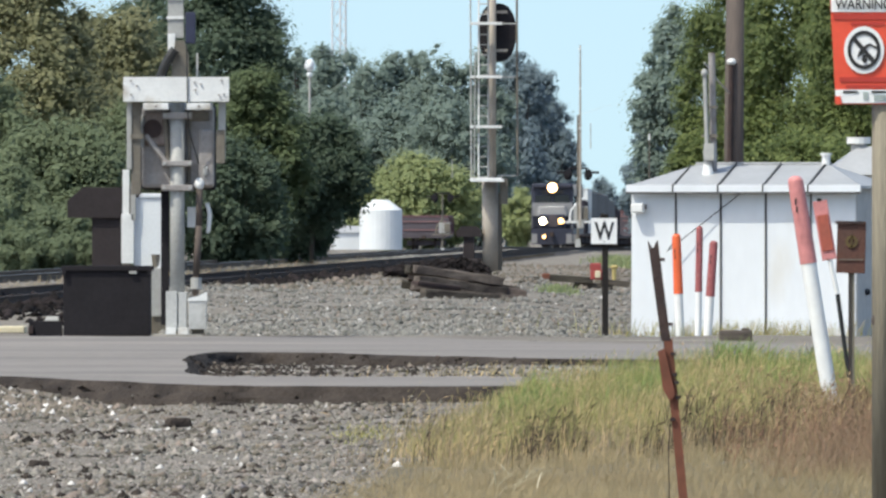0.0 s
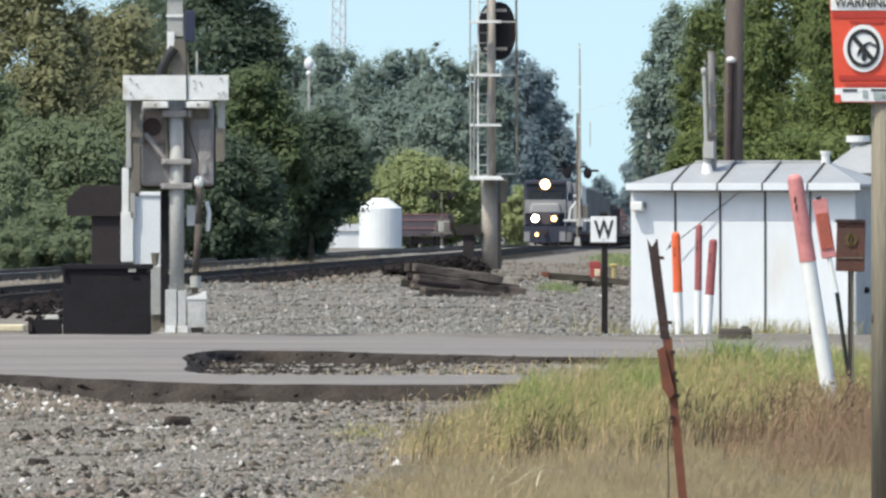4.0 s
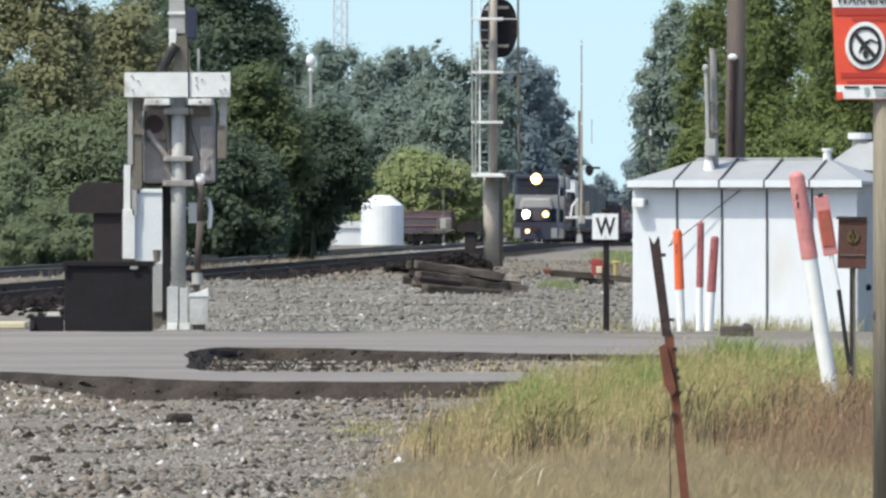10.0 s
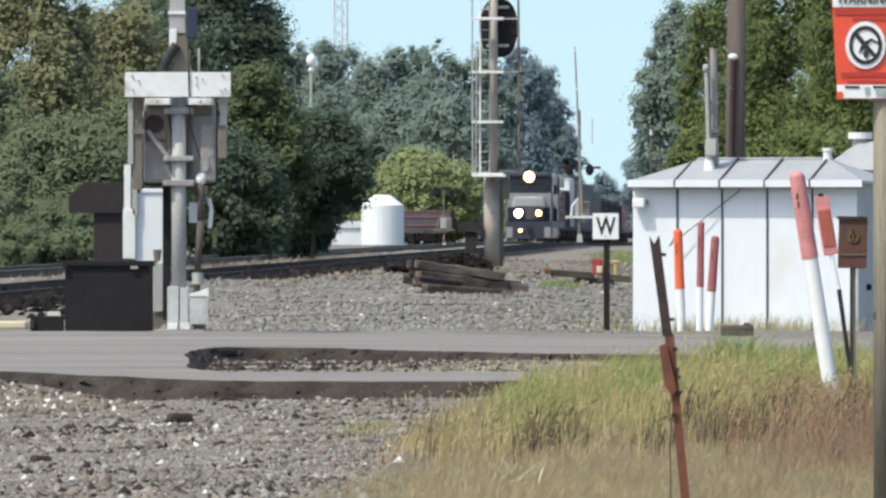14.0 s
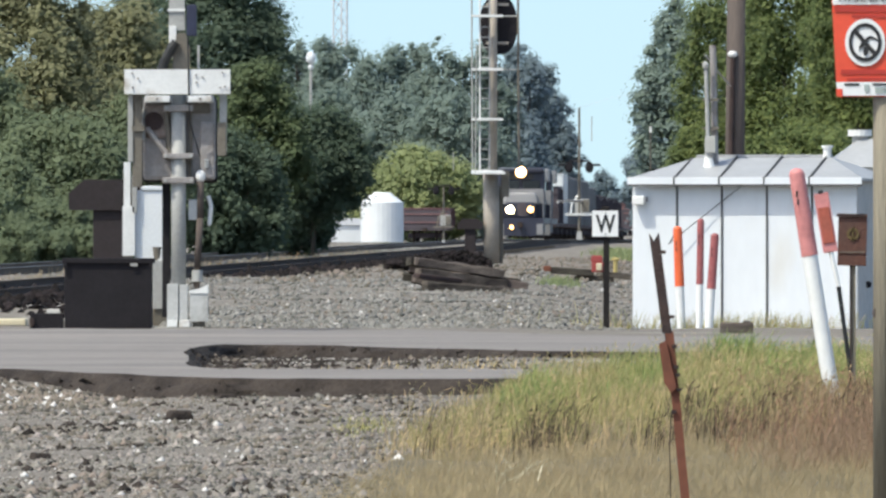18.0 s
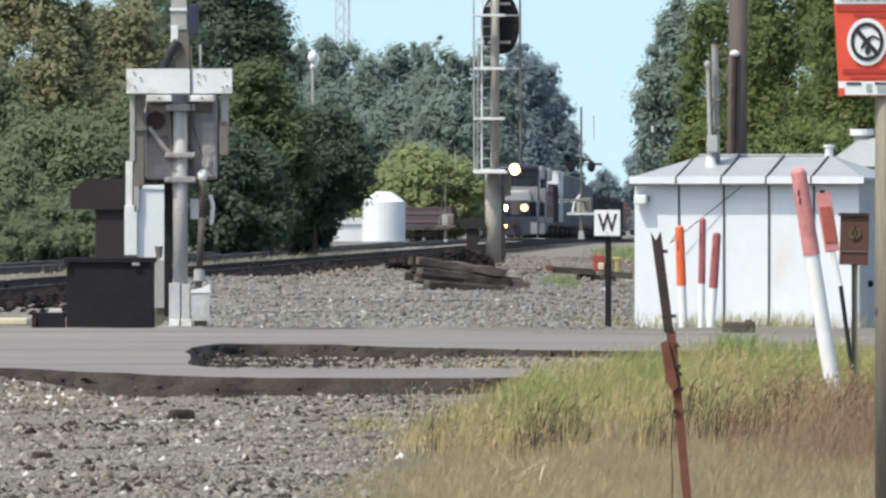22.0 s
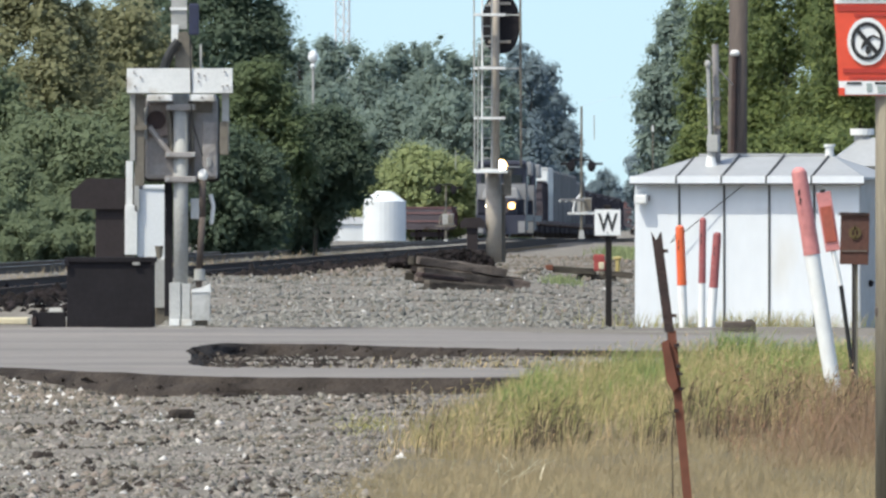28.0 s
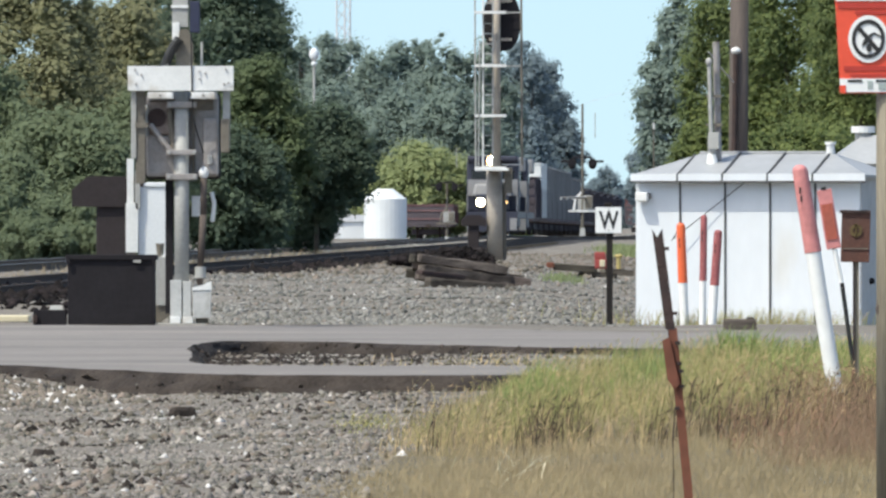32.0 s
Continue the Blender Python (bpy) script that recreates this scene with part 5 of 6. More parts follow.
# ---- beyond the road ----
def tie_stack():
    """Old ties thrown in a heap on the ballast."""
    t = thing("tie_stack", pose(0.227, 182, 0.1772), "heap of weathered old timber ties on the ballast", "timber stack")
    lay = Matrix.Rotation(radians(8.5), 4, "Y")
    for k, (count, shift, w) in enumerate(((4, 0.10, 1.75), (4, 0.04, 1.7), (2, -0.10, 1.3))):
        for i in range(count):
            yaw = 9 + random.uniform(-12, 12)
            turn = lay @ Matrix.Rotation(radians(yaw), 4, "Z") @ Matrix.Rotation(radians(random.uniform(-5, 5)), 4, "X")
            bm = box(shift + random.uniform(-0.12, 0.12), 0.30 * i - 0.45, -0.06 + 0.135 * k + random.uniform(0, 0.03), w * random.uniform(0.8, 1.05), 0.22, 0.115, turn, 0.012)
            bmesh.ops.subdivide_edges(bm, edges=[e for e in bm.edges if e.calc_length() > 0.6], cuts=5)
            for v in bm.verts:
                v.co += noise.noise_vector(v.co * 5.0 + Vector((i, k, 0))) * 0.032
            part("tie", bm, "tie", t)
    part("loose_tie", box(0.0, -1.0, -0.09, 1.15, 0.2, 0.14, Matrix.Rotation(radians(5), 4, "Y") @ Matrix.Rotation(radians(24), 4, "Z"), 0.015), "tie", t)
    part("split_tie", box(-0.3243, -0.9, 0.10, 0.75, 0.16, 0.07, Matrix.Rotation(radians(7), 4, "Y") @ Matrix.Rotation(radians(33), 4, "Z"), 0.02), "rust", t, "splintered reddish end")
    return t


tie_stack()


def scrap():
    t = thing("scrap_timber", pose(2.6796, 235, 0.1242), "dark scrap timber and rail ends on the ballast", "scrap pile")
    part("beam", box(-0.314, 0, 0, 0.8165, 0.25, 0.1256, Matrix.Rotation(radians(4), 4, "Y"), 0.02), "tie", t)
    part("beam", box(0.5024, 0.2, -0.0628, 0.5443, 0.25, 0.1047, Matrix.Rotation(radians(5), 4, "Y"), 0.02), "tie", t)
    part("lower_beam", box(0.1047, 0.3, -0.157, 0.7327, 0.4, 0.1465, bevel=0.03), "tie", t)
    part("red_end", box(-0.7746, -0.05, 0.0628, 0.1465, 0.2, 0.1047, bevel=0.02), "rustred", t)
    m = thing("track_machine", pose(2.8229, 233, 0.1641), "small red track tool with a pale tank on the scrap", "track tool")
    part("body", box(0, 0, 0.02, 0.2303, 0.25, 0.1779, bevel=0.02), "yellowred", m)
    part("tank", box(0.02, -0.14, 0.05, 0.10, 0.04, 0.13, bevel=0.015), "cream", m, "pale cream tank")
    part("hood", box(-0.0209, 0, 0.1884, 0.2093, 0.25, 0.1361, bevel=0.03), "yellowred", m, "red hood")
    y = thing("yellow_marker", pose(3.1851, 236, 0.1198), "pale yellow marker in the weeds", "marker")
    part("tube", tube((0, 0, 0), (0, 0, 0.2722), 0.0419, seg=10), "yellow", y)
    part("cap", ball((0, 0, 0.2826), 0.0576, squash=(1.4, 1, 0.7)), "yellow", y)


scrap()


def signal_mast():
    """A colour-light signal on a steel mast, from behind, with its ladder and safety cage."""
    t = thing("signal_mast", pose(1.1225, 300, 0.1077), "tall steel railway signal mast with a caged ladder", "railway signal")
    part("mast", tube((0, 0, 0), (-0.0134, 0, 2.138), 0.1871, 0.1871, 16), "mastbrown", t, "dull grey steel mast", smooth=True)
    part("upper_mast", tube((0.0267, 0, 2.138), (0.0401, 0, 7.5899), 0.1069, 0.0935, 14), "mastbrown", t, smooth=True)
    part("side_column", box(0.2138, 0.25, 0, 0.1203, 0.1, 1.844), "dirty", t)
    part("footing", box(0, 0, -0.3, 0.4543, 0.7, 0.16, bevel=0.04), "dirty", t)
    head = part("signal_head", plate([(0.1604 + 0.4543 * math.cos(a) * abs(math.cos(a)) ** -0.25 if abs(math.cos(a)) > 1e-6 else 0.1604, 5.639 + 0.6949 * math.sin(a)) for a in [i * math.tau / 36 for i in range(36)]], 0.14, 0.05), "black", t, "black oval signal target")
    for dz in (-28, 0, 28):
        part("lamp_housing", tube((0.1336, 0.19, 5.639 + dz * 0.0134), (0.1336, 0.5, 5.639 + dz * 0.0134), 0.147, seg=14), "black", head)
    lad = part("ladder", tube((-0.2806, -0.4, 2.138), (-0.2806, -0.4, 7.5899), 0.0241, seg=6), "white", t, "pale steel ladder")
    part("stile", tube((-0.0535, -0.4, 2.138), (-0.0535, -0.4, 7.5899), 0.0241, seg=6), "galv", lad)
    for i in range(23):
        zz = 2.2182 + i * 0.2405
        part("rung", tube((-0.2806, -0.4, zz), (-0.0535, -0.4, zz), 0.016, seg=5), "galv", lad)
    cage = part("safety_cage", tube((-0.4543, -0.75, 2.138), (-0.4811, -0.75, 7.5899), 0.02, seg=6), "galv", t, "steel safety cage round the ladder")
    part("cage_strap", tube((0.6414, -0.3, 2.2449), (0.6147, -0.3, 7.5899), 0.0267, seg=6), "dirty", cage)
    part("cage_strap", tube((-0.3875, -0.8, 2.138), (-0.3608, -0.8, 5.1847), 0.016, seg=6), "galv", cage)
    for hz in (318, 226, 138, 44):
        zz = (478 - hz) * 0.0134
        part("cage_hoop", box(-0.1069, -0.55, zz, 0.7483, 0.5, 0.0601), "white", cage, "pale cage hoop")
    for hz in (136, 310, 42):
        zz = (478 - hz) * 0.0134
        part("cage_tie", tube((0.1604, -0.3, zz), (0.6548, -0.3, zz), 0.0187, seg=5), "galv", cage)
    part("platform", box(-0.0802, -0.5, 2.1113, 0.8018, 0.7, 0.0535), "white", t, "pale grating platform")
    for dz in (-34, 34):
        part("head_bracket", box(0.1336, 0.09, 5.639 + dz * 0.0134, 0.5345, 0.06, 0.0668), "mastbrown", head)
    part("junction_box", box(0.3207, -0.2, 1.5768, 0.1871, 0.2, 0.6147, bevel=0.02), "dirty", t)
    return t


signal_mast()


def flasher_signal(m, k, label, tall=6.6, steel="galv"):
    """A crossing signal: mast, cross-arm, two round flashers with hoods, and a case at its foot."""
    t = thing("crossing_signal", m, label, "crossing signal", "far crossing signals")
    part("mast", tube((0, 0, 0), (0, 0, tall * k), 0.055 * k, 0.04 * k, 10), steel, t)
    part("cross_arm", bent([(-0.38 * k, 0, 2.66 * k), (-0.30 * k, 0, 2.80 * k), (0.30 * k, 0, 2.80 * k), (0.38 * k, 0, 2.66 * k)], 0.035 * k, 6), "black", t)
    for i in (-1, 1):
        f = part("flasher", disc(i * 0.36 * k, 2.58 * k, 0, 0.15 * k, -0.05, 0.05, 24, 1.35), "black", t, "black round flasher target")
        part("hood", tube((i * 0.36 * k, -0.35 * k, 2.58 * k), (i * 0.36 * k, -0.02, 2.58 * k), 0.08 * k, seg=12), "black", f)
        part("side_hood", box(i * 0.62 * k, 0, 2.62 * k, 0.26 * k, 0.1 * k, 0.08 * k), "black", f)
    part("case", box(0.1 * k, 0.1, 0.95 * k, 0.52 * k, 0.3, 0.5 * k, bevel=0.03), "galv", t, "pale mechanism case")
    part("case_door", box(0.22 * k, -0.08, 1.0 * k, 0.26 * k, 0.04, 0.42 * k), "dirty", t)
    part("bracket", bent([(-0.3 * k, 0, 0.95 * k), (-0.25 * k, 0, 1.3 * k), (-0.05 * k, 0, 1.55 * k)], 0.04 * k, 6), "white" if tall > 4 else steel, t)
    part("base", box(0, 0, 0, 0.22 * k, 0.3, 0.3 * k, taper=0.7), "galv", t)
    part("tray", box(-0.02 * k, 0, 0.86 * k, 0.95 * k, 0.3, 0.08 * k), "white" if tall > 4 else steel, t)
    part("antenna", box(0.45 * k, 0.1, 3.5 * k, 0.035 * k, 0.04, 0.9 * k), "galv", t)
    return t


far_signal = flasher_signal(pose(6.8131, 640, 0.1238), 1.42, "far crossing signal with black flashers and a moving gate arm", 4.7, "dirty")
ARM_PIVOT = (0.11, -0.16, 1.95)
gate_arm = part("gate_arm", tube((0, 0, -0.9), (0, 0, 8.25), 0.075, 0.035, 8), "mastbrown", far_signal, "long thin pale gate arm that swings down")
part("counterweight", box(0, 0.02, -1.0, 0.34, 0.12, 0.42, bevel=0.03), "galv", gate_arm)
for h in (4.0, 6.0, 8.0):
    part("arm_lamp", box(0, -0.06, h, 0.10, 0.12, 0.10, bevel=0.02), "white", gate_arm)

flasher_signal(pose(-0.0276, 620, -0.1756), 1.06, "far crossing signal in front of a light green bush", 2.75, "dirty")


wl = thing("overhead_wire", pose(9.2351, 636, 7.3823), "faint overhead wire across the gap between the trees", "power line")
part("wire", bent([(6.8131 - 9.2351, 4, 0.1238 + 6.66 - 7.3823), (8.2695 - 9.2351, 2, -0.1416), (0, 0, 0), (10.5846 - 9.2351, -4, 0.2266)], 0.006, 5), "tower", wl)


def freight(m, kind, label, h=3.6, w=3.0, L=15.0, group=""):
    """A freight car, its front end at y = 0; body, ribs, end ladder, trucks with wheels."""
    t = thing("freight_car", m, label, "freight car", group)
    body = part("body", box(0, L / 2, 1.05, w, L - 0.9, h - 1.05, bevel=0.06), kind, t)
    part("lower_side", box(0, L / 2, 0.95, w + 0.05, L - 0.86, 1.95 if kind == "carwhite" else 1.25), "cardark", body, "dark grimy lower side")
    part("sill", box(0, L / 2, 0.85, w * 0.9, L - 0.6, 0.22), "cardark", t)
    for i in range(9):
        y = 0.9 + i * (L - 1.8) / 8
        part("rib", box(w / 2 + 0.03, y, 1.08, 0.07, 0.12, h - 1.15), kind, body)
    for z in (1.35, 1.9, 2.45, 3.0):
        if z < h:
            part("end_rib", box(0, 0.42, z, w * 0.92, 0.07, 0.1), kind, body)
    part("top_rim", box(0, L / 2, h, w + 0.06, L - 0.8, 0.08), kind, body)
    for yy in (2.2, L - 2.2):
        tr = part("truck", box(0, yy, 0.35, 2.3, 1.9, 0.35), "cardark", t)
        for dy in (-0.85, 0.85):
            for x in (-0.75, 0.75):
                part("wheel", tube((x - 0.06, yy + dy, 0.44), (x + 0.06, yy + dy, 0.44), 0.43, seg=18), "rail", tr)
    part("coupler", box(0, -0.1, 0.8, 0.25, 1.0, 0.22), "rail", t)
    return t


def locomotive(lit):
    t = thing("locomotive", Matrix.Identity(4), "grey and dark navy diesel locomotive with lit headlight and ditch lights" if lit else "grey and dark second diesel locomotive behind the first", "locomotive", "locomotives")
    L = 21.5
    frame_ = part("underframe", box(0, L / 2, 0.95, 3.0, L - 0.4, 0.38), "navy", t)
    part("pilot", box(0, 0.12, 0.18, 2.9, 0.3, 0.85, taper=0.96), "navy", t, "dark pilot plate")
    part("fuel_tank", box(0, L / 2, 0.35, 2.6, 5.0, 0.62, bevel=0.1), "navy", t)
    nose = part("nose", box(0, 1.3, 1.33, 1.9, 1.7, 1.02, bevel=0.12), "navy", t, "dark rounded nose")
    part("nose_top", box(0, 1.32, 2.2, 2.3, 1.62, 0.75, bevel=0.16, taper=0.86), "silver", nose, "light grey nose top")
    part("nose_door", box(0.1, 0.46, 1.45, 0.6, 0.05, 0.85), "cardark", nose)
    cab = part("cab", box(0, 3.3, 1.33, 3.05, 2.4, 3.0, bevel=0.14), "navy", t, "dark navy cab")
    part("cab_roof", box(0, 3.2, 4.22, 2.95, 2.8, 0.36, bevel=0.14), "navy", cab, "dark cab roof")
    part("lower_front", box(0, 2.06, 2.25, 2.9, 0.1, 0.95), "silver", cab, "light grey band on the cab front")
    for x in (-0.66, 0.66):
        part("windshield", box(x, 2.03, 3.22, 1.12, 0.08, 0.52, bevel=0.02), "glass", cab, "dark windshield pane")
    part("side_window", box(1.52, 3.2, 3.1, 0.06, 1.3, 0.6), "glass", cab)
    part("number_board", box(0, 2.0, 3.86, 1.5, 0.12, 0.30), "ink", cab)
    hl = part("headlight", box(0, 1.96, 4.02, 0.95, 0.2, 0.52, bevel=0.08), "navy", t, "twin headlight casing")
    # The ring glows in place of the orange halo; lenses oversized for glare.
    part("halo_ring", disc(0, 4.28, 0.25, 0.36, 1.80, 0.06, 24), "ditchdim_glare" if lit else "galv", hl, "glowing ring standing for the headlamp's orange halo" if lit else "")
    part("lens", disc(0, 4.28, 0, 0.25, 1.80, 0.06, 24), "headlamp" if lit else "glass", hl, "lit headlamp lens" if lit else "")
    for x in (-0.66, 0.66):
        d = part("ditch_light", box(x, 0.30, 1.62, 0.5, 0.3, 0.5, bevel=0.06), "navy", t)
        part("lens", disc(x, 1.87, 0, (0.26 if x < 0 else 0.21), 0.12, 0.04, 20), ("ditchlamp" if x < 0 else "ditchdim_glare") if lit else "glass", d, "lit ditch lamp lens" if lit else "")
    # No lamp sits here: an added glowing disc imitates the lamps' mirage reflection.
    if lit:
        low = part("mirage_glint", box(-0.55, 0.0, 0.55, 0.4, 0.16, 0.36, bevel=0.05), "navy", t, "added mount for the mirage reflection of the lamps")
        part("lens", disc(-0.55, 0.73, 0, 0.13, -0.12, 0.04, 20), "ditchdim_glare", low, "glowing yellowish disc standing for the mirage reflection")
    hood = part("hood", box(0, 12.3, 2.3, 2.0, 15.8, 1.93, bevel=0.1), "silver", t, "dusty grey engine hood")
    part("lower_hood", box(0, 12.3, 1.33, 2.02, 15.8, 0.97), "navy", hood, "dark lower hood side")
    part("radiator", box(0, 18.2, 3.7, 3.0, 4.2, 0.85, bevel=0.1), "silver", t)
    part("exhaust", box(0, 11.0, 4.2, 0.8, 1.6, 0.35), "dirty", t)
    for x in (-1.45, 1.45):
        hr = part("handrail", tube((x, 0.25, 2.35), (x, 1.9, 2.35), 0.03, seg=6), "silver", t)
        for y in (0.25, 1.1, 1.9):
            part("stanchion", tube((x, y, 1.3), (x, y, 2.35), 0.025, seg=6), "silver", hr)
    for i in range(12):
        part("hood_door", box(1.01, 5.6 + i * 1.15, 2.36, 0.03, 1.0, 1.4), "cargrey", hood)
    part("front_step", box(-1.25, 0.05, 0.25, 0.4, 0.3, 0.7), "silver", t)
    part("front_step", box(1.25, 0.05, 0.25, 0.4, 0.3, 0.7), "silver", t)
    part("coupler", box(0, -0.35, 0.75, 0.3, 0.9, 0.3), "rail", t)
    for yy in (4.4, L - 4.4):
        tr = part("truck", box(0, yy, 0.4, 2.4, 4.2, 0.5, bevel=0.05), "navy", t)
        for dy in (-1.7, 0, 1.7):
            for x in (-0.75, 0.75):
                part("wheel", tube((x - 0.07, yy + dy, 0.53), (x + 0.07, yy + dy, 0.53), 0.51, seg=18), "rail", tr)
    return t


RAIL_TOP = 0.15 + 0.139 + 0.05
TRAIN = []          # (thing, metres behind the first coupler)
TRAIN.append((locomotive(True), 0.0))
TRAIN.append((locomotive(False), 22.6))
back = 45.4
GREY_CAR, DARK_CAR = "dusty grey covered hopper car in the train", "dark open freight car in the train"
kinds = [("cardark", 3.5, DARK_CAR), ("carwhite", 4.45, "white boxcar taller than the dark car ahead of it")]
kinds += [("cargrey", 4.35, GREY_CAR)] * 5 + [("cargrey", 4.0, GREY_CAR)] * 2 + [("cardark", 3.5, DARK_CAR), ("cardark", 3.3, DARK_CAR)] * 6
for kind, h, label in kinds:
    TRAIN.append((freight(Matrix.Identity(4), kind, label, h, group="cars of the train"), back))
    back += 16.2

# parked cars and far buildings
freight(Matrix.Translation((-1.3, 850, -0.45)) @ TRACK, "carmaroon", "parked maroon gondola car on a far track", 2.3, 3.3, group="parked cars")
freight(Matrix.Translation((12.5875 + 1.6, 900, -0.35)) @ TRACK, "carmaroon", "parked maroon boxcar on a far track", 2.6, 3.2, group="parked cars")
tank = thing("storage_tank", pose(-3.1357, 640, 0.0), "white round storage tank beyond the tracks", "storage tank")
part("shell", tube((0, 0, 0), (0, 0, 2.0052), 1.0833, seg=28), "wallwhite", tank, smooth=False)
part("dome", tube((0, 0, 2.0052), (0, 0, 2.5183), 1.0833, 0.3991, 28), "wallwhite", tank)
lowb = thing("low_white_building", pose(-4.8628, 646, 0.0), "low white building beside the storage tank", "building")
part("wall", box(0, 0, 0, 1.7264, 4, 0.8623), "wallwhite", lowb)
part("roof", box(0, 0, 0.8623, 1.8415, 4.2, 0.3453, taper=0.6), "roof", lowb)
globe = thing("globe_tank", pose(-11.0375, 1050, -0.9), "white ball-shaped tank on a slim column above the trees", "water tower")
part("column", tube((0, 0, 0), (0, 0, 14.3388 + 0.9), 0.12, seg=10), "galv", globe)
part("lower_globe", ball((0, 0, 13.75 + 0.9), 0.24), "wallwhite", globe, smooth=True)
part("globe", ball((0, 0, 14.5259 + 0.9), 0.4209, squash=(1, 1, 1.25)), "wallwhite", globe, smooth=True)


def lattice_tower():
    t = thing("radio_tower", pose(-13.9327, 1700, -1.0), "slender grey lattice radio tower above the trees", "radio tower")
    w, h = 0.9087, 42.0
    legs = [(-w, 0), (w * 0.2, -w), (w, w * 0.5)]
    for x, y in legs:
        part("leg", tube((x, y, 0), (x, y, h), 0.14, seg=6), "tower", t)
    for i in range(18):
        z = 10 + i * 1.8
        for (ax, ay), (bx, by) in zip(legs, legs[1:] + legs[:1]):
            part("brace", tube((ax, ay, z), (bx, by, z + 1.8), 0.06, seg=4), "tower", t)
    return t


lattice_tower()


lamp = thing("yard_lamp", pose(6.83, 420, -0.3), "small white lamp on a thin pole before the trees", "lamp post")
part("pole", tube((0, 0, 0), (0, 0, 4.4), 0.02, seg=8), "dirty", lamp)
head = part("lamp_head", box(0, -0.03, 4.32, 0.07, 0.06, 0.20, bevel=0.015), "white", lamp, "white lamp head")
part("lamp_cap", box(0, -0.03, 4.52, 0.09, 0.08, 0.025), "galv", head)


def utility_pole():
    t = thing("utility_pole", pose(4.0594, 178, -0.1), "weathered brown timber utility pole behind the hut", "utility pole")
    part("pole", tube((0, 0, -0.1), (0.0476, 0, 5.2), 0.145, 0.125, 16), "pole", t, smooth=True)
    c = part("riser", tube((-0.0793, -0.16, 0), (-0.0159, -0.16, 1.25 + 2.2992), 0.0396, seg=10), "rust", t, "brown riser pipe")
    part("riser_head", ball((-0.0159, -0.16, 1.25 + 2.3151), 0.0714, squash=(1, 1, 0.7)), "white", c, "white weatherhead")
    return t


utility_pole()
wire = thing("service_wire", pose(3.5355, 164, 3.0639), "thin grey service wire from the pole to the hut", "power line")
part("wire", bent([(3.9893 - 3.5355, 13, 3.0185 - 3.0639), (0, 0, 0), (3.1141 - 3.5355, -13, 3.1005 - 3.0639)], 0.012, 6), "galv", wire)


# ---- trees ----
_bm = bmesh.new()
bmesh.ops.create_icosphere(_bm, subdivisions=1, radius=1.0)
CORE = np.array([v.co[:] for v in _bm.verts])
CORE_F = np.array([[v.index for v in f.verts] for f in _bm.faces])
_bm.free()


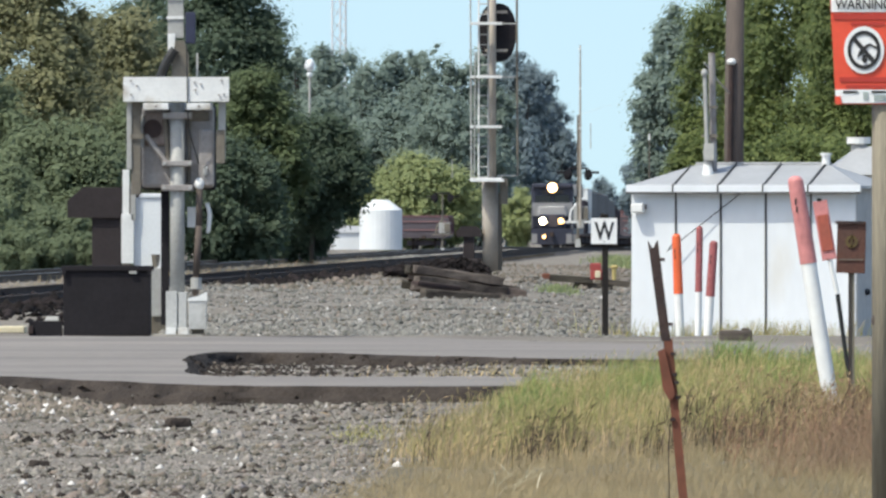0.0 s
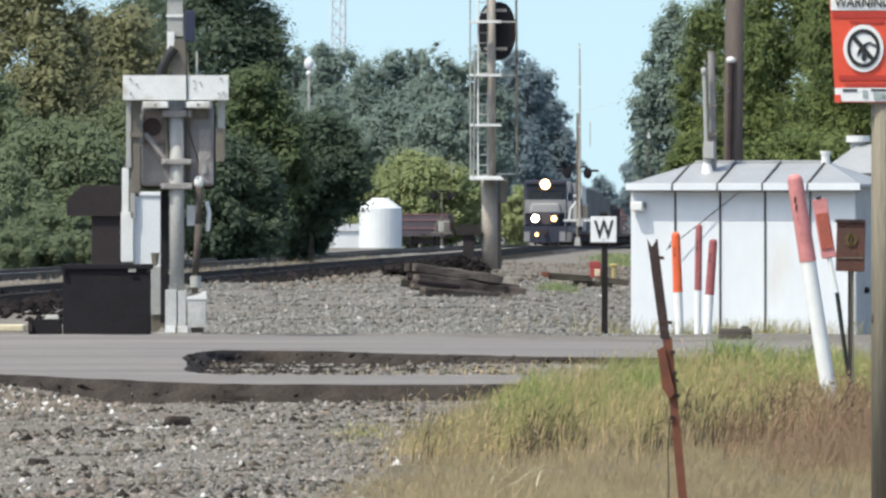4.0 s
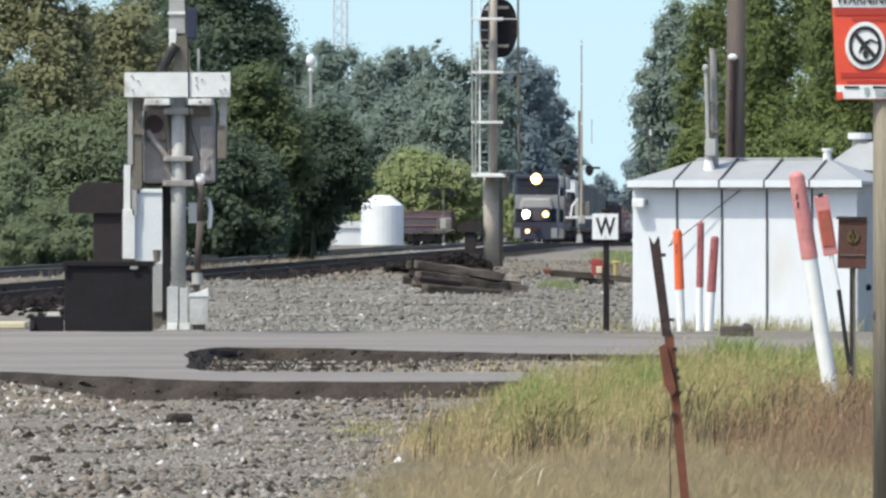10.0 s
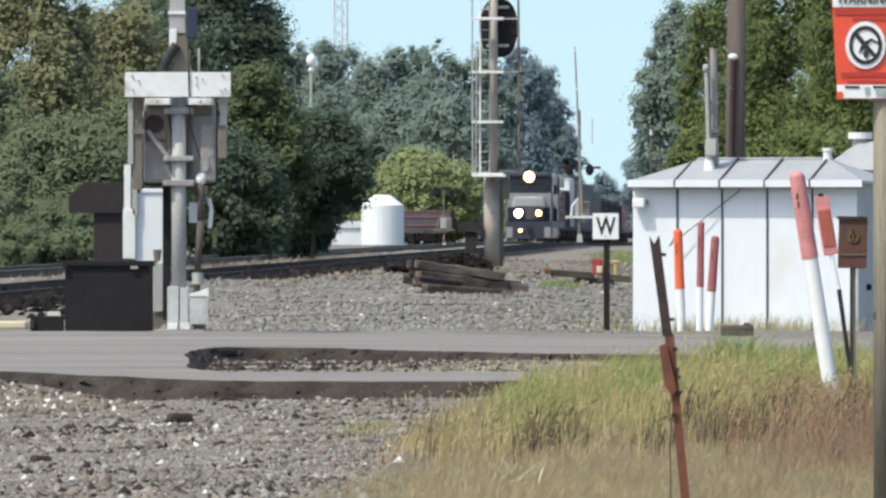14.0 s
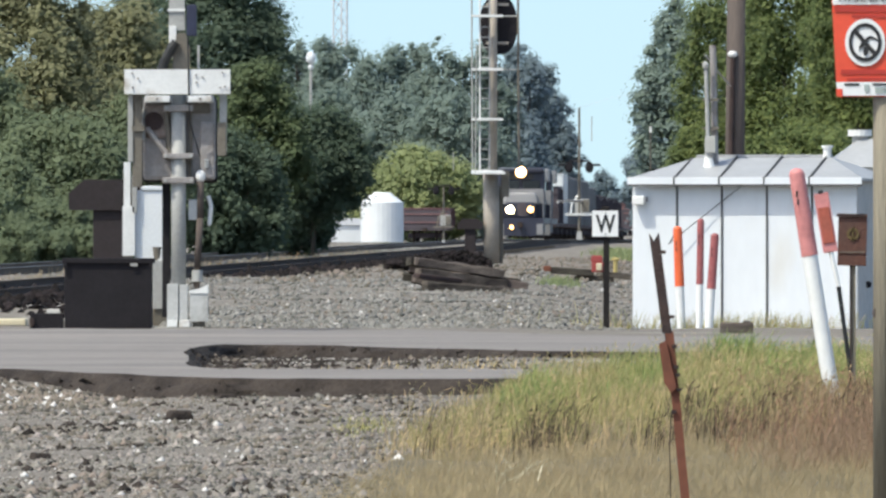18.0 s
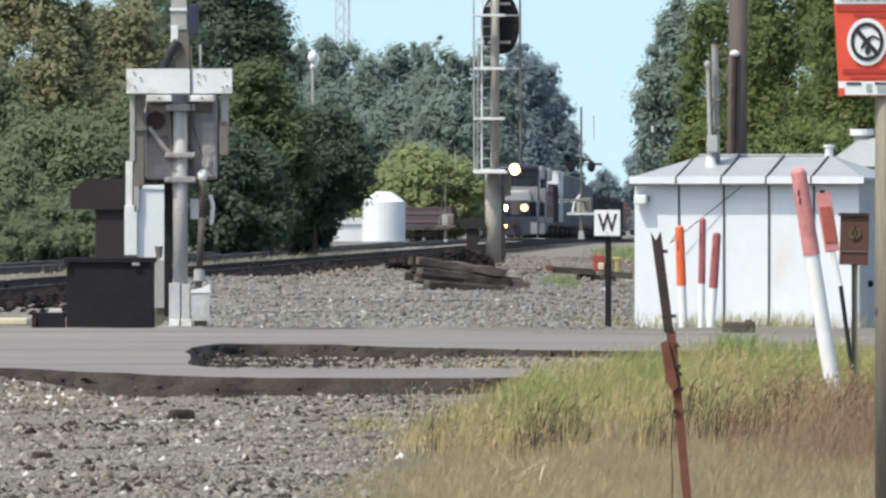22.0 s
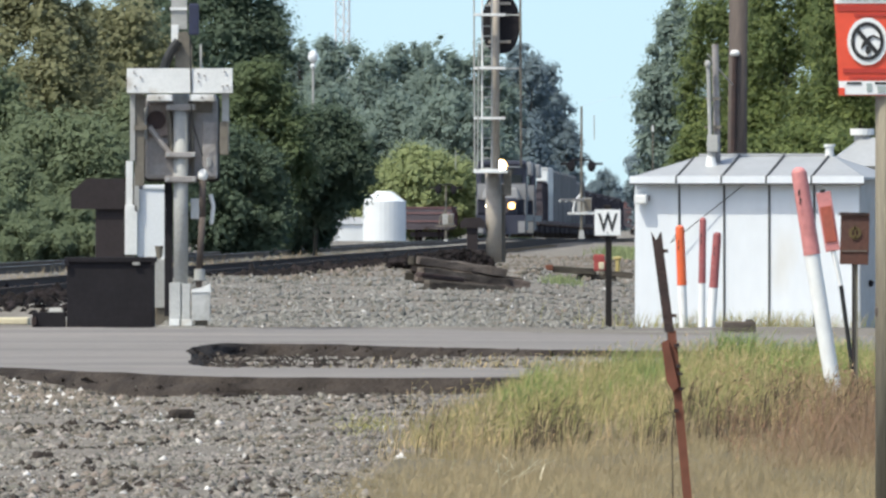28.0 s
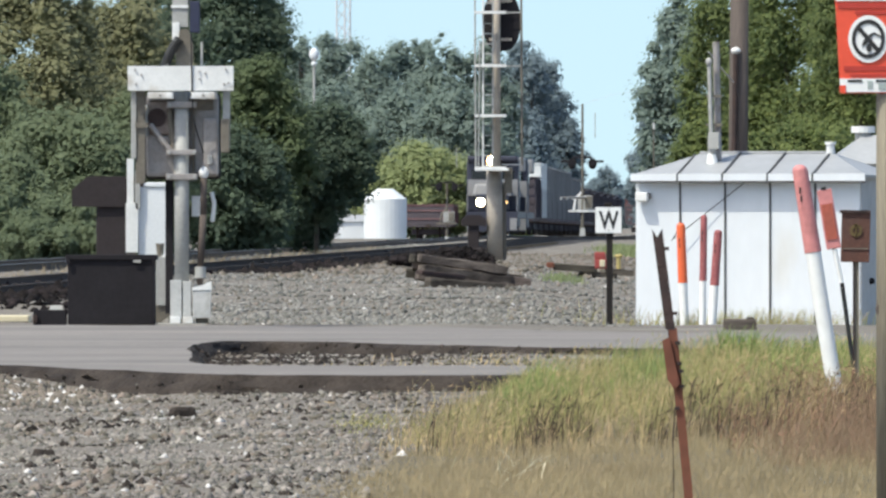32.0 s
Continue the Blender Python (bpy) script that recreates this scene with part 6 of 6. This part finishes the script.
def tree(x, y, height, width, material, label, leaves=6000, leaf=0.22, low=0.12, clumps=60, seed=1, z0=None, depth=None, name="tree", full=0.42, spray=0.6, broad=0.32, broad_size=2.0):
    """A tapered trunk, forking limbs, and a crown of leafy clumps with gaps; each clump has a dense heart, broad sprays
    round it and small bent leaves outside, a few of them past its outline. full: the heart's share of a clump."""
    rng = np.random.default_rng(seed)
    z0 = float(ground_z(np.array([x]), np.array([y]), False)[0]) if z0 is None else z0
    height -= z0
    leaves, leaf, clumps = int(leaves * 3.7), leaf * 0.57, int(clumps * 2.6)
    t = thing(name, pose(x, y, z0), label, "tree", "trees")
    r = width / 2
    depth = depth or width
    lo = height * low
    mid = (lo + height) / 2
    hz = (height - lo) / 2
    trunk = tube((0, 0, -0.3), (0.05 * r, 0, mid), 0.035 * height * 0.5, 0.012 * height, 9)
    part("trunk", trunk, "bark", t, smooth=True)
    d = rng.normal(size=(clumps, 3))
    d /= np.linalg.norm(d, axis=1)[:, None]
    rad = 0.35 + 0.62 * rng.uniform(0, 1, clumps) ** 0.6
    squeeze = np.interp(d[:, 2] * rad, [-1, -0.3, 0.4, 1], [0.95, 1.05, 0.95, 0.6])
    c = np.stack([d[:, 0] * rad * r * squeeze, d[:, 1] * rad * depth / 2 * squeeze, mid + d[:, 2] * rad * hz], 1)
    for i in range(min(7, clumps)):
        part("limb", tube((0, 0, lo + (mid - lo) * (0.2 + 0.1 * i)), tuple(c[i]), 0.012 * height, 0.004 * height, 6), "bark", t)
    cr = (0.10 + 0.22 * rng.uniform(0, 1, clumps) ** 1.6) * min(r, hz) * 1.15
    k = rng.choice(clumps, leaves, p=cr ** 2 / np.sum(cr ** 2))
    e = rng.normal(size=(leaves, 3))
    e /= np.linalg.norm(e, axis=1)[:, None]
    e[:, 2] = np.abs(e[:, 2]) * np.where(rng.uniform(size=leaves) < 0.7, 1, -1)
    wide = rng.uniform(size=leaves) < broad
    out = np.where(rng.uniform(size=leaves) < 0.7, rng.uniform(0.55, 1.15, leaves), rng.uniform(0.9, 1.1 + 0.75 * spray, leaves))
    out = np.where(wide, rng.uniform(0.35, 0.95, leaves), out)
    p = c[k] + e * (cr[k] * out)[:, None]
    nrm = 0.7 * e + rng.normal(0, 0.16, (leaves, 3)) + 0.7 * np.array(sd)      # leaves turn to the light
    nrm /= np.linalg.norm(nrm, axis=1)[:, None]
    u = np.cross(nrm, rng.normal(size=(leaves, 3)))
    u /= np.linalg.norm(u, axis=1)[:, None]
    w = np.cross(nrm, u)
    s = (leaf * rng.uniform(0.6, 1.4, leaves) * np.where(wide, broad_size, 1.0))[:, None]
    v = np.stack([p - u * s * 0.5, p - w * s * 0.32 + nrm * s * 0.06, p + u * s * 0.5, p + w * s * 0.32 + nrm * s * 0.06], 1).reshape(-1, 3)
    v[:, 2] = np.maximum(v[:, 2], 0.02)
    faces = np.arange(leaves * 4).reshape(-1, 4)
    knob = np.ones((clumps, len(CORE)))
    for f in (2.5, 4.5, 7.0):
        way = rng.normal(0, f, (clumps, 3))
        knob += 0.13 * np.sin(CORE @ way.T + rng.uniform(0, 6.28, clumps)).T
    cv = CORE[None] * knob[..., None] * (cr * full)[:, None, None] + c[:, None, :]
    cv[..., 2] = np.maximum(cv[..., 2], 0.01)
    cf = (CORE_F[None] + leaves * 4 + len(CORE) * np.arange(clumps)[:, None, None]).reshape(-1, 3)
    crown = raw("crown", np.concatenate([v, cv.reshape(-1, 3)]), (faces, cf), material, t)
    crown.data.polygons.foreach_set("use_smooth", np.concatenate([np.zeros(leaves, bool), np.ones(len(cf), bool)]))
    return t


OLIVE, DARK, MID, LIGHT, FAR = ("olive-green leafy tree with yellowing leaves behind the tracks", "dense dark green tree behind the tracks", "mid-green leafy tree behind the railway",
                                "light green rounded bush beyond the tracks", "distant tree in the far tree line, leaves greyed for haze")
# behind the tracks
tree(-10.9359, 330, 8.0878, 4.8506, "leaf_olive", OLIVE, 11000, 0.15, 0.15, 110, 1)
tree(-8.815, 336, 7.316, 4.0408, "leaf_olive", OLIVE, 10000, 0.15, 0.15, 100, 2)
tree(-12.2554, 326, 5.2448, 4.3562, "leaf_soft", MID, 8000, 0.15, 0.02, 80, 3)
tree(-10.9787, 316, 2.5857, 2.3928, "leaf_soft", MID, 6000, 0.14, 0.0, 70, 14)
tree(-9.6668, 322, 3.832, 4.3027, "leaf_soft", MID, 9000, 0.15, 0.0, 90, 4)
for i, (tx, y, h, w) in enumerate(((-10.9, 308, 1.9, 2.6), (-9.4, 310, 1.6, 2.8), (-8.1, 312, 1.8, 2.2), (-10.1, 306, 1.1, 2.2), (-8.7, 307, 1.0, 2.4))):
    tree(tx, y, h, w, "leaf_soft", "soft green undergrowth at the foot of the trees", 4000, 0.11, 0.0, 60, 90 + i, full=0.6, name="bush")
tree(-7.8746, 328, 4.5395, 2.9219, "leaf_soft", MID, 7000, 0.15, 0.0, 80, 5)
tree(-7.5204, 420, 10.3541, 5.1446, "leaf_dark", DARK, 12000, 0.19, 0.12, 110, 6)
tree(-8.6563, 410, 7.3957, 4.3829, "leaf_dark", DARK, 9000, 0.19, 0.0, 90, 7)
tree(-5.9644, 395, 6.2875, 3.5188, "leaf_grove", DARK, 9000, 0.18, 0.0, 90, 8)
tree(-4.15, 400, 4.6, 3.8484, "leaf_dark", DARK, 10000, 0.18, 0.24, 100, 9)
tree(-4.7271, 402, 2.6183, 2.6859, "leaf_dark", DARK, 5000, 0.18, 0.0, 60, 15)
tree(-6.5851, 385, 3.7566, 3.7727, "leaf_dark", DARK, 8000, 0.18, 0.0, 80, 10)
tree(-1.9242, 900, 6.05, 9.8, "leaf_light", LIGHT, 8000, 0.42, 0.0, 90, 11)
tree(6.2082, 1010, 4.3891, 3.599, "leaf_light", LIGHT, 2500, 0.42, 0.0, 40, 12)
tree(-10.3025, 450, 10.4102, 4.4096, "leaf_dark", DARK, 8000, 0.2, 0.1, 80, 13)
# far line of trees; haze is mixed into their leaf colours
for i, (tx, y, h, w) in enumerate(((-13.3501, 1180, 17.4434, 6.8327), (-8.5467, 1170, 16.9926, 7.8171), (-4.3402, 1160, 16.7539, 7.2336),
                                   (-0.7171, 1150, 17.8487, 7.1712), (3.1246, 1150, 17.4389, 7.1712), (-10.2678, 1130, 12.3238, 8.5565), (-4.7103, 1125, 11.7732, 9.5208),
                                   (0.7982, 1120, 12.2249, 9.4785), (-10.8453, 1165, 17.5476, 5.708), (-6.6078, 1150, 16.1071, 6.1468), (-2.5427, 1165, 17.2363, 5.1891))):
    tree(tx, y, h + 0.6, w, "leaf_far_haze", FAR, 5200, 0.46, 0.02, 110, 30 + i, spray=0.45, broad=0.45, broad_size=1.5)
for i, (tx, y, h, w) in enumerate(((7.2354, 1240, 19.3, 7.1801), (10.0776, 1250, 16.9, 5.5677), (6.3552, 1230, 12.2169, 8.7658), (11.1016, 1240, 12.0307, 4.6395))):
    tree(tx, y, h, w, "leaf_blue_haze", "distant tree in the far tree line, leaves blued for haze", 5200, 0.46, 0.02, 110, 50 + i, spray=0.45, broad=0.45, broad_size=1.5)
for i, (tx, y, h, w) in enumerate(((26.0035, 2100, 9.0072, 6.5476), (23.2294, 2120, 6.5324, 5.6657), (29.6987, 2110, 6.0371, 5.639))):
    tree(tx, y, h, w, "leaf_blue_haze", "very distant tree at the end of the line, leaves blued for haze", 2500, 0.7, 0.02, 60, 60 + i, spray=0.4, broad=0.45, broad_size=1.5)
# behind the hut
# The next two also wear the haze-tinted leaf colours.
tree(11.0998, 700, 6.7623, 2.6191, "leaf_blue_haze", FAR, 4000, 0.34, 0.02, 60, 70, spray=0.5)
tree(10.25, 560, 10.9278, 3.8, "leaf_far_haze", MID, 6500, 0.30, 0.1, 80, 71, spray=0.8, broad=0.25)
tree(7.663, 340, 8.2981, 2.8774, "leaf_mid", MID, 11000, 0.15, 0.15, 110, 72, full=0.3, spray=1.0, broad=0.15)
tree(9.2014, 330, 8.8228, 3.8217, "leaf_mid", MID, 14000, 0.15, 0.12, 130, 73, full=0.3, spray=1.0, broad=0.15)
tree(10.5666, 318, 8.4021, 3.3994, "leaf_mid", MID, 13000, 0.15, 0.12, 120, 74, full=0.3, spray=1.0, broad=0.15)
tree(8.4986, 300, 3.4, 4.4096, "leaf_mid", "mid-green undergrowth behind the hut", 9000, 0.13, 0.0, 100, 75)
tree(6.7026, 330, 3.6782, 2.2048, "leaf_mid", MID, 6000, 0.14, 0.0, 70, 76)


# ---- what moves ----
def motions():
    """The train rolls slowly along the main line; ahead of it a crossing gate comes down."""
    for ob, behind in TRAIN:
        rows = []
        for t in (0.0, 4.0, 8.0, 12.0, 16.0, 20.0, 24.0, 28.0, 32.0):
            y = 915.0 - 5.6 * t + behind
            turn = -math.degrees(math.atan((main_x(y + 15) - main_x(y)) / 15))
            rows.append((t, pose(main_x(y), y, RAIL_TOP - GRADE * y - dip(y), 0, 0, turn)))
        walk(ob, rows)
    # the far gate arm swings down towards the road in front of it
    swing = [(0.0, 0), (13.1, 0), (13.5, 6), (14.0, 17), (14.5, 29), (15.3, 56), (16.1, 84), (16.4, 90), (17.0, 90), (32.0, 90)]
    walk(gate_arm, [(t, pose(*ARM_PIVOT) @ Matrix.Rotation(radians(-9), 4, "Z") @ Matrix.Rotation(radians(a), 4, "X")) for t, a in swing])


motions()
